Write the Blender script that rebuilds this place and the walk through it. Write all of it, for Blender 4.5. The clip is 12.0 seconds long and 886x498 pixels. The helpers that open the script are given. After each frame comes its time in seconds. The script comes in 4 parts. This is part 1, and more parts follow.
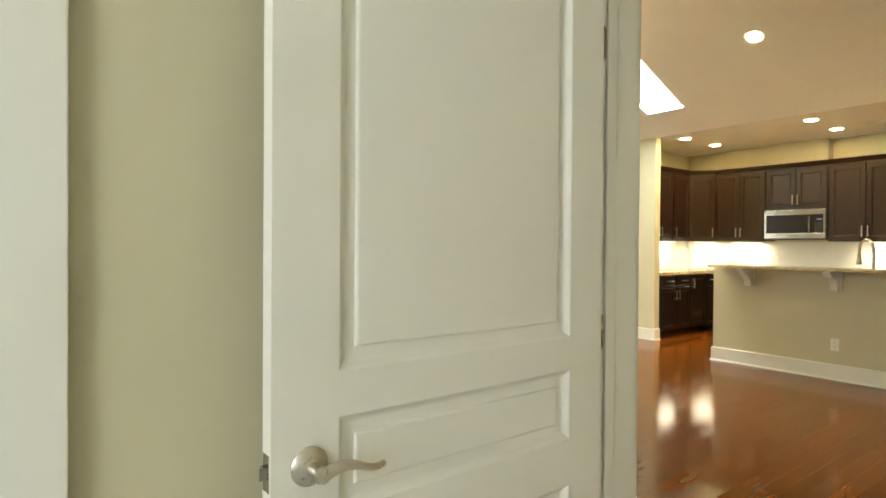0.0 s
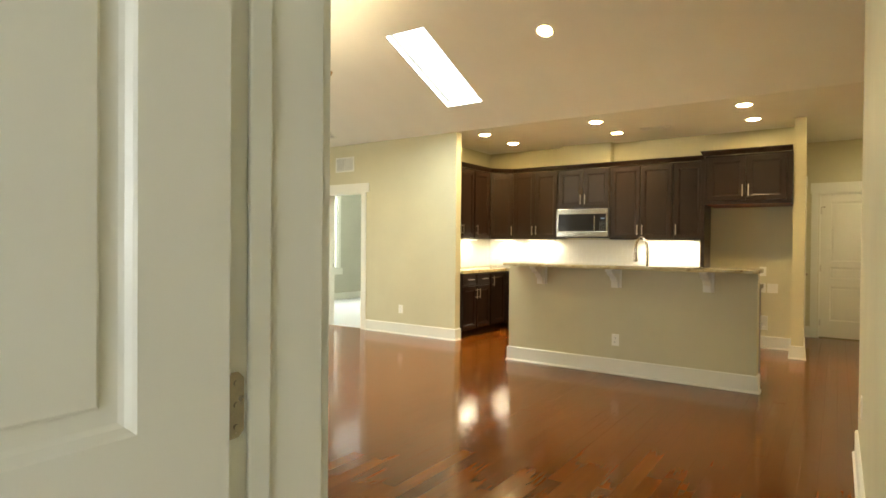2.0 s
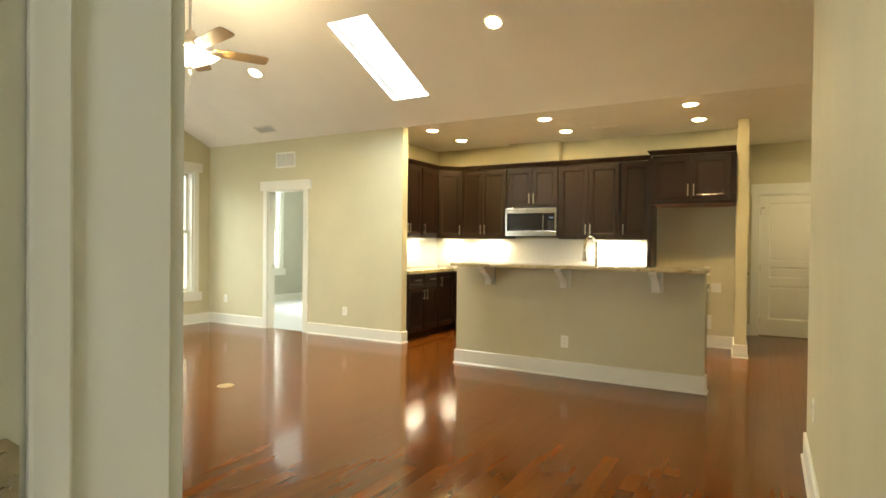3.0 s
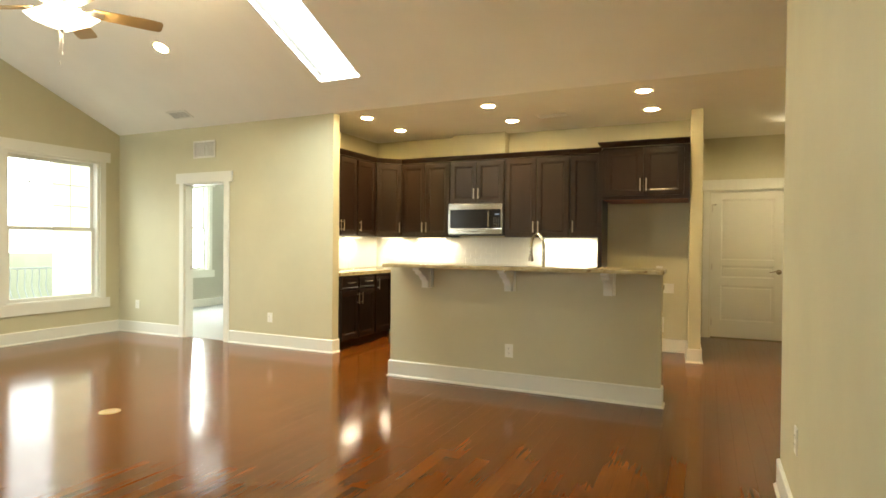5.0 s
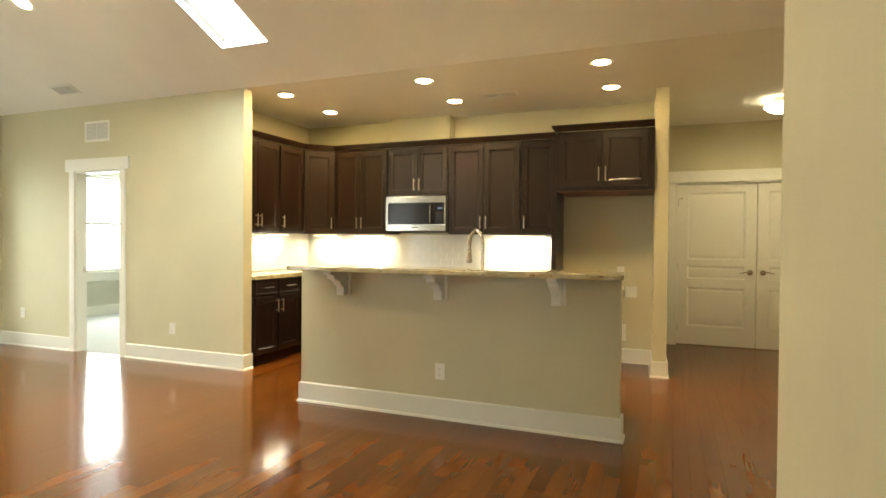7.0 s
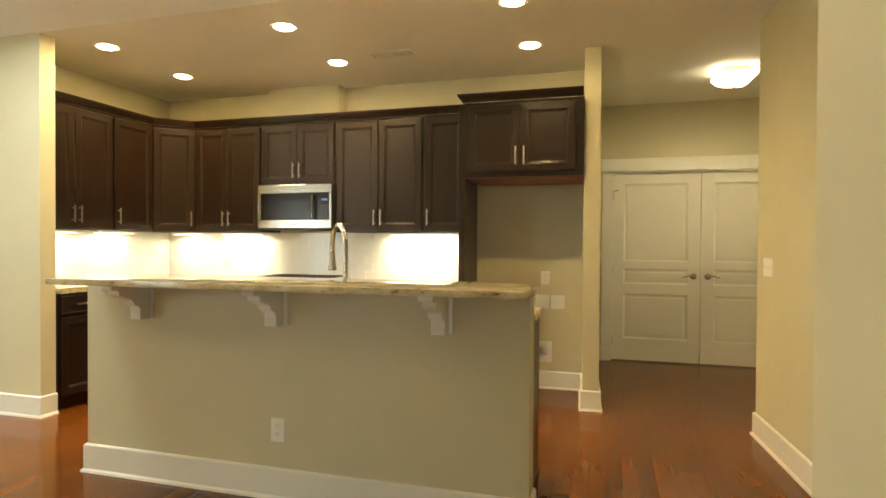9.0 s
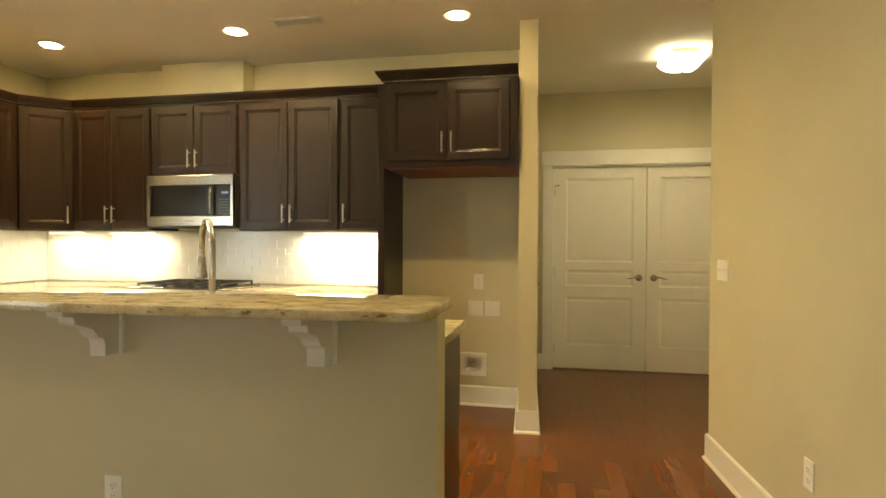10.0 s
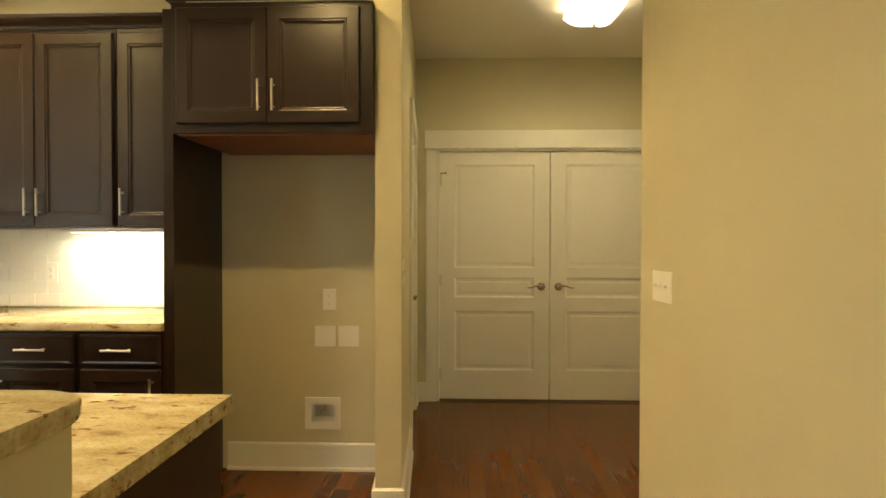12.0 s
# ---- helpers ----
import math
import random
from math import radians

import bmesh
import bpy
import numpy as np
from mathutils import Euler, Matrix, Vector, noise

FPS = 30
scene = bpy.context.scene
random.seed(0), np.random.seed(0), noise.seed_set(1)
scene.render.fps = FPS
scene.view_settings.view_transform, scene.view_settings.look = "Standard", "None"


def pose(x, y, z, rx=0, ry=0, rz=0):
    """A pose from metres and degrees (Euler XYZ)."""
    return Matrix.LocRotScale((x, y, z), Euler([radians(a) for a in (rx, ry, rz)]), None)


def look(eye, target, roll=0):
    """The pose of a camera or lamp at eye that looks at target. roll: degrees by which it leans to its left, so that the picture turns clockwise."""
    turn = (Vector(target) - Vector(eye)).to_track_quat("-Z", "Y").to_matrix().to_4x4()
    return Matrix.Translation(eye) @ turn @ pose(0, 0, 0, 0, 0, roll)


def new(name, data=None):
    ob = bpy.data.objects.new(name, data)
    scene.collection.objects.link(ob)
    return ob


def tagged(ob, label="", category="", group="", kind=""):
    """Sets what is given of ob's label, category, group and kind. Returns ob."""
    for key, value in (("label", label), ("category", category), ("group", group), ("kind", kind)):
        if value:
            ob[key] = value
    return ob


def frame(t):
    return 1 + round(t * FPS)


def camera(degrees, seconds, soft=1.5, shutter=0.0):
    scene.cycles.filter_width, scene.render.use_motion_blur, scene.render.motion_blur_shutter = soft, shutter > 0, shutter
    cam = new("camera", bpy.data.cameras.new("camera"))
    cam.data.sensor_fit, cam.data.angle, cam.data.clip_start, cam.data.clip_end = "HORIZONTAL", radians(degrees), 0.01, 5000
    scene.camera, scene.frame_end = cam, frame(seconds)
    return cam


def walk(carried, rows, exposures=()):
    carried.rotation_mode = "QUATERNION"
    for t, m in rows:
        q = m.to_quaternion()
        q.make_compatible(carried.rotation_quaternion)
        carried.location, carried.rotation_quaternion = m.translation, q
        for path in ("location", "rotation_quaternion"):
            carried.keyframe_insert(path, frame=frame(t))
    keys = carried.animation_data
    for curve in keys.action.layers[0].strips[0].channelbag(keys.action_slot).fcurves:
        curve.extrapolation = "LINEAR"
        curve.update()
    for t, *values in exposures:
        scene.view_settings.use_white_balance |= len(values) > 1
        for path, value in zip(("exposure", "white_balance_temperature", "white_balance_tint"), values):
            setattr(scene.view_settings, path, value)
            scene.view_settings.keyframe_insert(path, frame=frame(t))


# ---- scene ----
cam = camera(75.5, 12.0, soft=1.6)
PATH = [
    (0, (1.057, 0.339, 1.306), (2.282, 1.92, 1.287), 0.4),
    (0.5, (1.25, 0.397, 1.295), (2.662, 1.814, 1.274), 0.6),
    (1, (1.47, 0.46, 1.304), (2.989, 1.76, 1.284), 0.5),
    (1.5, (1.628, 0.489, 1.308), (3.215, 1.705, 1.285), 0.5),
    (2, (1.791, 0.576, 1.308), (3.437, 1.711, 1.285), 0.5),
    (2.5, (1.912, 0.649, 1.298), (3.609, 1.707, 1.279), 0.6),
    (3, (2.032, 0.679, 1.302), (3.771, 1.666, 1.28), 0.6),
    (5, (2.684, 0.815, 1.292), (4.498, 1.657, 1.27), 0.5),
    (5.5, (2.896, 0.844, 1.292), (4.718, 1.668, 1.268), 0.5),
    (6, (3.134, 0.862, 1.287), (4.968, 1.657, 1.262), 0.4),
    (6.5, (3.394, 0.859, 1.298), (5.239, 1.629, 1.273), 0.4),
    (6.7, (3.492, 0.85, 1.297), (5.342, 1.61, 1.271), 0.4),
    (8.3, (4.514, 0.845, 1.275), (6.413, 1.473, 1.249), 0.5),
    (8.5, (4.656, 0.837, 1.267), (6.562, 1.444, 1.246), 0.3),
    (9, (4.99, 0.824, 1.288), (6.912, 1.378, 1.263), 0.3),
    (9.5, (5.315, 0.79, 1.293), (7.261, 1.254, 1.267), 0.2),
    (10, (5.622, 0.759, 1.299), (7.584, 1.146, 1.269), 0.2),
    (10.5, (5.921, 0.743, 1.29), (7.898, 1.045, 1.264), 0.2),
    (11, (6.209, 0.697, 1.298), (8.199, 0.896, 1.271), 0.2),
    (11.5, (6.527, 0.652, 1.311), (8.524, 0.768, 1.282), 0.2),
    (12, (6.858, 0.606, 1.312), (8.857, 0.669, 1.281), 0.1),
]
walk(cam, [(t, look(eye, target, roll)) for t, eye, target, roll in PATH], [(0, 0.44, 6800, 3), (1, 0.4, 6900, 3), (6, 0.4, 6700, 3), (8.5, 0.3, 6900, 3), (10.5, 0.18, 7200, 3), (12, 0.1, 7500, 3)])

# ---- world, sun and exposure ----
world = bpy.data.worlds.new("sky")
scene.world = world
world.use_nodes = True
wn = world.node_tree
sky = wn.nodes.new("ShaderNodeTexSky")
sky.sky_type = "NISHITA"
sky.sun_disc = False
sky.sun_elevation = radians(48)
sky.sun_rotation = radians(200)
wn.links.new(sky.outputs[0], wn.nodes["Background"].inputs[0])
wn.nodes["Background"].inputs[1].default_value = 0.15
sun = bpy.data.lights.new("sun", "SUN")
sun.energy, sun.angle, sun.color = 1.2, radians(12), (1.0, 0.96, 0.9)
sun_ob = new("sun", sun)
sun_ob.matrix_world = look((-6, -20, 25), (0, 0, 0))

WARM = (1.0, 0.69, 0.32)
SOFT = (1.0, 0.80, 0.51)
DAY = (0.90, 0.97, 1.0)


def area_lamp(name, m, sx, sy, watts, colour, disk=False, spread=180):
    d = bpy.data.lights.new(name, "AREA")
    d.shape = "DISK" if disk else "RECTANGLE"
    d.size = sx
    if not disk:
        d.size_y = sy
    d.energy, d.color, d.spread = watts, colour, radians(spread)
    ob = new(name, d)
    ob.matrix_world = m
    return ob


# ---- plan, in metres ----
CEIL = 2.775         # flat ceiling
WX = 8.147           # face of the wall between great room and bedroom
NX = 2.432           # great-room face of the near wall
RIDGE = 5.29
PITCH = 0.432
LY = 8.446           # window wall
R1Y, R1X = 0.455, 6.2
R2Y, R2X = -0.138, 9.25
BX = 10.087          # kitchen back wall
KY = 5.352           # kitchen side wall
HX = 11.5            # end of the hall
HY = 0.882          # hall side of the wing wall
BB = 0.155           # baseboard height


def turned(x, y, degrees):
    """A turn about the upright line through x, y."""
    return Matrix.Translation((x, y, 0)) @ pose(0, 0, 0, 0, 0, degrees) @ Matrix.Translation((-x, -y, 0))


WING = turned(9.505, HY, 2.75)      # the wing wall stands slightly askew
HALL = turned(R2X, R2Y, 4.2)        # and so does the hall wall across from it


def moved(ob, m):
    ob.matrix_world = m @ ob.matrix_world
    return ob


def slope(x):
    return CEIL + PITCH * (WX - x) if x >= RIDGE else CEIL + PITCH * (WX - 2 * RIDGE + x)


# ---- materials ----
def nodes(name):
    m = bpy.data.materials.new(name)
    m.use_nodes = True
    t = m.node_tree
    return m, t, t.nodes["Principled BSDF"]


def ramp(t, fac, stops):
    r = t.nodes.new("ShaderNodeValToRGB")
    e = r.color_ramp.elements
    while len(e) < len(stops):
        e.new(0.5)
    for el, (p, c) in zip(e, stops):
        el.position, el.color = p, (*c, 1)
    t.links.new(fac, r.inputs[0])
    return r.outputs[0]


def noise_node(t, scale, detail=4, rough=0.5, stretch=None, coords="Object"):
    c = t.nodes.new("ShaderNodeTexCoord")
    n = t.nodes.new("ShaderNodeTexNoise")
    n.inputs["Scale"].default_value, n.inputs["Detail"].default_value, n.inputs["Roughness"].default_value = scale, detail, rough
    if stretch:
        mp = t.nodes.new("ShaderNodeMapping")
        mp.inputs["Scale"].default_value = stretch
        t.links.new(c.outputs[coords], mp.inputs[0])
        t.links.new(mp.outputs[0], n.inputs["Vector"])
    else:
        t.links.new(c.outputs[coords], n.inputs["Vector"])
    return n.outputs["Fac"]


def bump(t, b, height, strength, distance):
    n = t.nodes.new("ShaderNodeBump")
    n.inputs["Strength"].default_value, n.inputs["Distance"].default_value = strength, distance
    t.links.new(height, n.inputs["Height"])
    t.links.new(n.outputs[0], b.inputs["Normal"])


def mixed(t, a, b, fac, mode="MIX"):
    n = t.nodes.new("ShaderNodeMix")
    n.data_type, n.blend_type = "RGBA", mode
    for sock, v in ((n.inputs[0], fac), (n.inputs[6], a), (n.inputs[7], b)):
        if hasattr(v, "is_output"):
            t.links.new(v, sock)
        elif isinstance(v, (int, float)):
            sock.default_value = v
        else:
            sock.default_value = (*v, 1)
    return n.outputs[2]


def paint(name, colour, rough=0.6, vary=0.05, grain=220, depth=0.0004, strength=0.25):
    """Rolled or sprayed paint: slow tone drift, fine orange peel."""
    m, t, b = nodes(name)
    lo = tuple(c * (1 - vary) for c in colour)
    hi = tuple(min(1, c * (1 + vary)) for c in colour)
    t.links.new(ramp(t, noise_node(t, 1.3, 5, 0.6), [(0.3, lo), (0.7, hi)]), b.inputs["Base Color"])
    r = t.nodes.new("ShaderNodeMapRange")
    r.inputs[3].default_value, r.inputs[4].default_value = rough - 0.06, rough + 0.06
    t.links.new(noise_node(t, 6, 3), r.inputs[0])
    t.links.new(r.outputs[0], b.inputs["Roughness"])
    bump(t, b, noise_node(t, grain, 2), strength, depth)
    return m


def metal(name, colour, rough=0.25, stretch=None):
    m, t, b = nodes(name)
    b.inputs["Metallic"].default_value = 1
    t.links.new(ramp(t, noise_node(t, 60, 3, 0.6, stretch), [(0.3, tuple(c * 0.88 for c in colour)), (0.7, colour)]), b.inputs["Base Color"])
    r = t.nodes.new("ShaderNodeMapRange")
    r.inputs[3].default_value, r.inputs[4].default_value = rough - 0.05, rough + 0.08
    t.links.new(noise_node(t, 90, 3, 0.6, stretch), r.inputs[0])
    t.links.new(r.outputs[0], b.inputs["Roughness"])
    return m


def glow(name, colour, strength):
    m, t, b = nodes(name)
    b.inputs["Base Color"].default_value = (0.9, 0.88, 0.82, 1)
    b.inputs["Emission Color"].default_value = (*colour, 1)
    b.inputs["Emission Strength"].default_value = strength
    return m


def plank_material(name, per_object):
    m, t, b = nodes(name)
    if per_object:
        rnd = t.nodes.new("ShaderNodeObjectInfo").outputs["Random"]
    else:
        rnd = t.nodes.new("ShaderNodeNewGeometry").outputs["Random Per Island"]
    geo = t.nodes.new("ShaderNodeNewGeometry")
    shift = t.nodes.new("ShaderNodeVectorMath")
    shift.operation = "MULTIPLY_ADD"
    comb = t.nodes.new("ShaderNodeCombineXYZ")
    for i in range(3):
        t.links.new(rnd, comb.inputs[i])
    shift.inputs[1].default_value = (37, 19, 11)
    t.links.new(comb.outputs[0], shift.inputs[0])
    t.links.new(geo.outputs["Position"], shift.inputs[2])

    def grain(scale, stretch, detail, rough):
        mp = t.nodes.new("ShaderNodeMapping")
        mp.inputs["Scale"].default_value = stretch
        n = t.nodes.new("ShaderNodeTexNoise")
        n.inputs["Scale"].default_value, n.inputs["Detail"].default_value, n.inputs["Roughness"].default_value = scale, detail, rough
        t.links.new(shift.outputs[0], mp.inputs[0])
        t.links.new(mp.outputs[0], n.inputs["Vector"])
        return n.outputs["Fac"]

    base = ramp(t, rnd, [(0.0, (0.100, 0.0285, 0.0040)), (0.35, (0.116, 0.0345, 0.0049)), (0.7, (0.130, 0.0405, 0.0059)), (1.0, (0.148, 0.0490, 0.0076))])
    fine = ramp(t, grain(7, (0.5, 9, 1), 3, 0.55), [(0.25, (0.91, 0.90, 0.89)), (0.75, (1.07, 1.07, 1.06))])
    broad = ramp(t, grain(1.6, (0.8, 2.5, 1), 2, 0.5), [(0.3, (0.85, 0.83, 0.81)), (0.72, (1.13, 1.13, 1.10))])
    col = mixed(t, mixed(t, base, fine, 1.0, "MULTIPLY"), broad, 1.0, "MULTIPLY")
    t.links.new(col, b.inputs["Base Color"])
    r = t.nodes.new("ShaderNodeMapRange")
    r.inputs[3].default_value, r.inputs[4].default_value = 0.09, 0.17
    t.links.new(grain(3, (1, 3, 1), 4, 0.6), r.inputs[0])
    t.links.new(r.outputs[0], b.inputs["Roughness"])
    b.inputs["Specular IOR Level"].default_value = 0.40
    bump(t, b, grain(3, (0.5, 2.5, 1), 1, 0.4), 0.05, 0.0006)
    return m


def granite_material():
    m, t, b = nodes("granite")
    c = t.nodes.new("ShaderNodeTexCoord")
    big = noise_node(t, 11, 6, 0.62, (1.5, 0.75, 1.5))
    col = ramp(t, big, [(0.28, (0.26, 0.195, 0.105)), (0.42, (0.43, 0.365, 0.215)), (0.58, (0.53, 0.475, 0.315)), (0.78, (0.67, 0.64, 0.52))])
    v = t.nodes.new("ShaderNodeTexVoronoi")
    v.inputs["Scale"].default_value = 120
    t.links.new(c.outputs["Object"], v.inputs["Vector"])
    col = mixed(t, col, ramp(t, v.outputs["Distance"], [(0.0, (0.6, 0.52, 0.4)), (0.6, (1.08, 1.06, 1.0))]), 0.5, "MULTIPLY")
    spots = ramp(t, noise_node(t, 20, 5, 0.68, (2.0, 0.6, 2.0)), [(0.585, (0, 0, 0)), (0.64, (0.9, 0.9, 0.9))])
    col = mixed(t, col, (0.16, 0.085, 0.035), spots)
    t.links.new(col, b.inputs["Base Color"])
    b.inputs["Roughness"].default_value = 0.05
    bump(t, b, noise_node(t, 12, 2), 0.03, 0.0006)
    return m


def cabinet_material():
    m, t, b = nodes("espresso_wood")
    g = noise_node(t, 5, 2, 0.5, (3, 3, 0.6))
    t.links.new(ramp(t, g, [(0.3, (0.0125, 0.0066, 0.0042)), (0.7, (0.0175, 0.0094, 0.0060))]), b.inputs["Base Color"])
    b.inputs["Roughness"].default_value = 0.29
    b.inputs["Specular IOR Level"].default_value = 0.34
    return m


def glass_material(name, tint=(1, 1, 1), rough=0.0):
    m, t, b = nodes(name)
    b.inputs["Base Color"].default_value = (*tint, 1)
    b.inputs["Transmission Weight"].default_value = 1
    b.inputs["Roughness"].default_value = rough
    b.inputs["IOR"].default_value = 1.45
    return m


def wool_material(name, colour):
    m, t, b = nodes(name)
    t.links.new(ramp(t, noise_node(t, 160, 4, 0.7), [(0.3, tuple(c * 0.75 for c in colour)), (0.7, colour)]), b.inputs["Base Color"])
    b.inputs["Roughness"].default_value = 0.95
    bump(t, b, noise_node(t, 240, 3), 0.8, 0.006)
    return m


M_WALL = paint("wall_paint", (0.566, 0.530, 0.358), 0.62)
M_GREEN = paint("sage_paint", (0.47, 0.46, 0.37), 0.62)
M_CEIL = paint("ceiling_paint", (0.86, 0.84, 0.775), 0.8, 0.03, 90, 0.0012, 0.4)
M_TRIM = paint("trim_paint", (0.755, 0.75, 0.67), 0.32, 0.02, 60, 0.0003, 0.15)
M_DOOR = paint("door_paint", (0.765, 0.75, 0.665), 0.36, 0.02, 140, 0.0003, 0.25)
M_PLATE = paint("white_plastic", (0.80, 0.79, 0.72), 0.3, 0.01, 200, 0.0001, 0.05)
# near-black tone painted for the shade inside slots and the ceiling duct
M_DARK = paint("slot_shade", (0.03, 0.03, 0.03), 0.5)
M_KEY = paint("key_print", (0.10, 0.10, 0.10), 0.4)
# duct shade put into the colour of the sheet behind grille slats
M_DUCT_SHADE = paint("duct_shade", (0.50, 0.49, 0.45), 0.6)
M_CAB = cabinet_material()
M_RAW = paint("birch_veneer", (0.23, 0.085, 0.045), 0.5, 0.12)
M_NICKEL = metal("brushed_nickel", (0.66, 0.62, 0.55), 0.28)
M_FAUCET = metal("dark_nickel", (0.46, 0.43, 0.38), 0.24)
M_BRONZE = metal("aged_bronze", (0.30, 0.24, 0.17), 0.32)
M_STEEL = metal("stainless_steel", (0.35, 0.325, 0.285), 0.18, (1, 1, 40))
M_BLACKGLASS, _t, _b = nodes("black_glass")
_b.inputs["Base Color"].default_value = (0.012, 0.012, 0.014, 1)
_b.inputs["Roughness"].default_value = 0.16
_b.inputs["Specular IOR Level"].default_value = 0.18
M_IRON = paint("cast_iron", (0.025, 0.024, 0.023), 0.55, 0.2)
M_GRANITE = granite_material()
M_PLANK = plank_material("cherry_plank", True)
M_PLANKS = plank_material("cherry_planks_far", False)
M_JOINT = paint("dark_subfloor", (0.12, 0.038, 0.0075), 0.6)
M_TILE = paint("white_tile", (0.80, 0.79, 0.74), 0.14, 0.03, 30, 0.0005, 0.1)
M_GROUT = paint("grout", (0.80, 0.79, 0.74), 0.9)
M_GLASS = glass_material("clear_glass")
M_CARPET = wool_material("pale_carpet", (0.62, 0.62, 0.60))
M_BLADE = paint("oak_blade", (0.42, 0.28, 0.12), 0.4, 0.15)
M_BRASS = metal("brass", (0.72, 0.60, 0.36), 0.35)
M_STUCCO = paint("cream_stucco", (0.72, 0.68, 0.50), 0.9, 0.06, 60, 0.003, 0.5)
M_GROUND = wool_material("dry_lawn", (0.30, 0.32, 0.18))
M_BLADE_UP = paint("pale_blade", (0.62, 0.56, 0.44), 0.4, 0.05)
# railing iron, lightened so its colour carries the outdoor glare
M_RAIL = paint("glare_paled_iron", (0.36, 0.40, 0.40), 0.4)
M_CAN = glow("lamp_glass", (1.0, 0.71, 0.35), 205.0)
M_SHADE = glow("lit_shade", (1.0, 0.86, 0.62), 4.5)
M_STRIP = glow("lit_strip", (1.0, 0.88, 0.68), 8.0)
M_LED = glow("display", (0.35, 0.6, 1.0), 0.25)
M_LED.node_tree.nodes["Principled BSDF"].inputs["Base Color"].default_value = (0.02, 0.02, 0.03, 1)


# ---- mesh helpers ----
def box(bm, x0, x1, y0, y1, z0, z1, bevel=0.0):
    r = bmesh.ops.create_cube(bm, size=1, matrix=Matrix.LocRotScale(((x0 + x1) / 2, (y0 + y1) / 2, (z0 + z1) / 2), None, (abs(x1 - x0), abs(y1 - y0), abs(z1 - z0))))
    if bevel:
        es = list({e for v in r["verts"] for e in v.link_edges})
        bmesh.ops.bevel(bm, geom=es, offset=bevel, segments=2, affect="EDGES", profile=0.6)


def cyl(bm, p, q, r0, r1=None, n=16):
    p, q = Vector(p), Vector(q)
    m = Matrix.Translation((p + q) / 2) @ (q - p).to_track_quat("Z", "Y").to_matrix().to_4x4()
    bmesh.ops.create_cone(bm, cap_ends=True, segments=n, radius1=r0, radius2=r0 if r1 is None else r1, depth=(q - p).length, matrix=m)


def tube(bm, pts, radii, n=12, flat=1.0):
    """A smooth pipe along pts; radii one per point; flat squeezes it sideways."""
    pts = [Vector(p) for p in pts]
    rings = []
    side = None
    for i, p in enumerate(pts):
        d = (pts[min(i + 1, len(pts) - 1)] - pts[max(i - 1, 0)]).normalized()
        if side is None:
            side = d.orthogonal().normalized()
        side = (side - d * side.dot(d)).normalized()
        up = d.cross(side)
        rings.append([bm.verts.new(p + (side * math.cos(2 * math.pi * k / n) + up * flat * math.sin(2 * math.pi * k / n)) * radii[i]) for k in range(n)])
    for a, b in zip(rings, rings[1:]):
        for k in range(n):
            bm.faces.new((a[k], a[(k + 1) % n], b[(k + 1) % n], b[k]))
    bm.faces.new(rings[0][::-1])
    bm.faces.new(rings[-1])


def lathe(bm, profile, n=24, m=Matrix()):
    """Turned shape from (radius, height) pairs round local z."""
    rings = [[bm.verts.new(m @ Vector((r * math.cos(2 * math.pi * k / n), r * math.sin(2 * math.pi * k / n), z))) for k in range(n)] for r, z in profile]
    for a, b in zip(rings, rings[1:]):
        for k in range(n):
            bm.faces.new((a[k], a[(k + 1) % n], b[(k + 1) % n], b[k]))
    bm.faces.new(rings[0][::-1])
    bm.faces.new(rings[-1])


def extrude_outline(bm, outline, axis, a, b):
    """A prism: outline of (u, v) pairs, from a to b along axis 'x', 'y' or 'z'."""
    def put(u, v, w):
        return {"x": (w, u, v), "y": (u, w, v), "z": (u, v, w)}[axis]
    lo = [bm.verts.new(put(u, v, a)) for u, v in outline]
    hi = [bm.verts.new(put(u, v, b)) for u, v in outline]
    bm.faces.new(lo)
    bm.faces.new(hi)
    n = len(lo)
    for i in range(n):
        bm.faces.new((lo[i], lo[(i + 1) % n], hi[(i + 1) % n], hi[i]))


def ringed(bm, x0, x1, z0, z1, rings, y=0.0):
    """A moulded rectangle facing -y: rings are (inset, y offset) from its rim to its field."""
    loops = [[bm.verts.new(v) for v in ((x0 + i, y + d, z0 + i), (x1 - i, y + d, z0 + i), (x1 - i, y + d, z1 - i), (x0 + i, y + d, z1 - i))] for i, d in rings]
    for a, b in zip(loops, loops[1:]):
        for k in range(4):
            bm.faces.new((a[k], a[(k + 1) % 4], b[(k + 1) % 4], b[k]))
    bm.faces.new(loops[-1])
    return loops[0]


def mesh_of(name, bm, material, smooth=False):
    bmesh.ops.recalc_face_normals(bm, faces=bm.faces)
    me = bpy.data.meshes.new(name)
    bm.to_mesh(me)
    bm.free()
    me.materials.append(material)
    if smooth:
        for p in me.polygons:
            p.use_smooth = True
        me.set_sharp_from_angle(angle=radians(40))
    return me


def part(name, bm, material, parent=None, label="", smooth=False):
    ob = new(name, mesh_of(name, bm, material, smooth))
    ob.parent = parent
    return tagged(ob, label)


def thing(name, m, label, category, group="", kind=""):
    ob = new(name)
    ob.empty_display_size = 0.1
    ob.matrix_world = m
    return tagged(ob, label, category, group, kind)


def structure(name, bm, material, label, category):
    ob = new(name, mesh_of(name, bm, material))
    return tagged(ob, label, category, "", "structure")


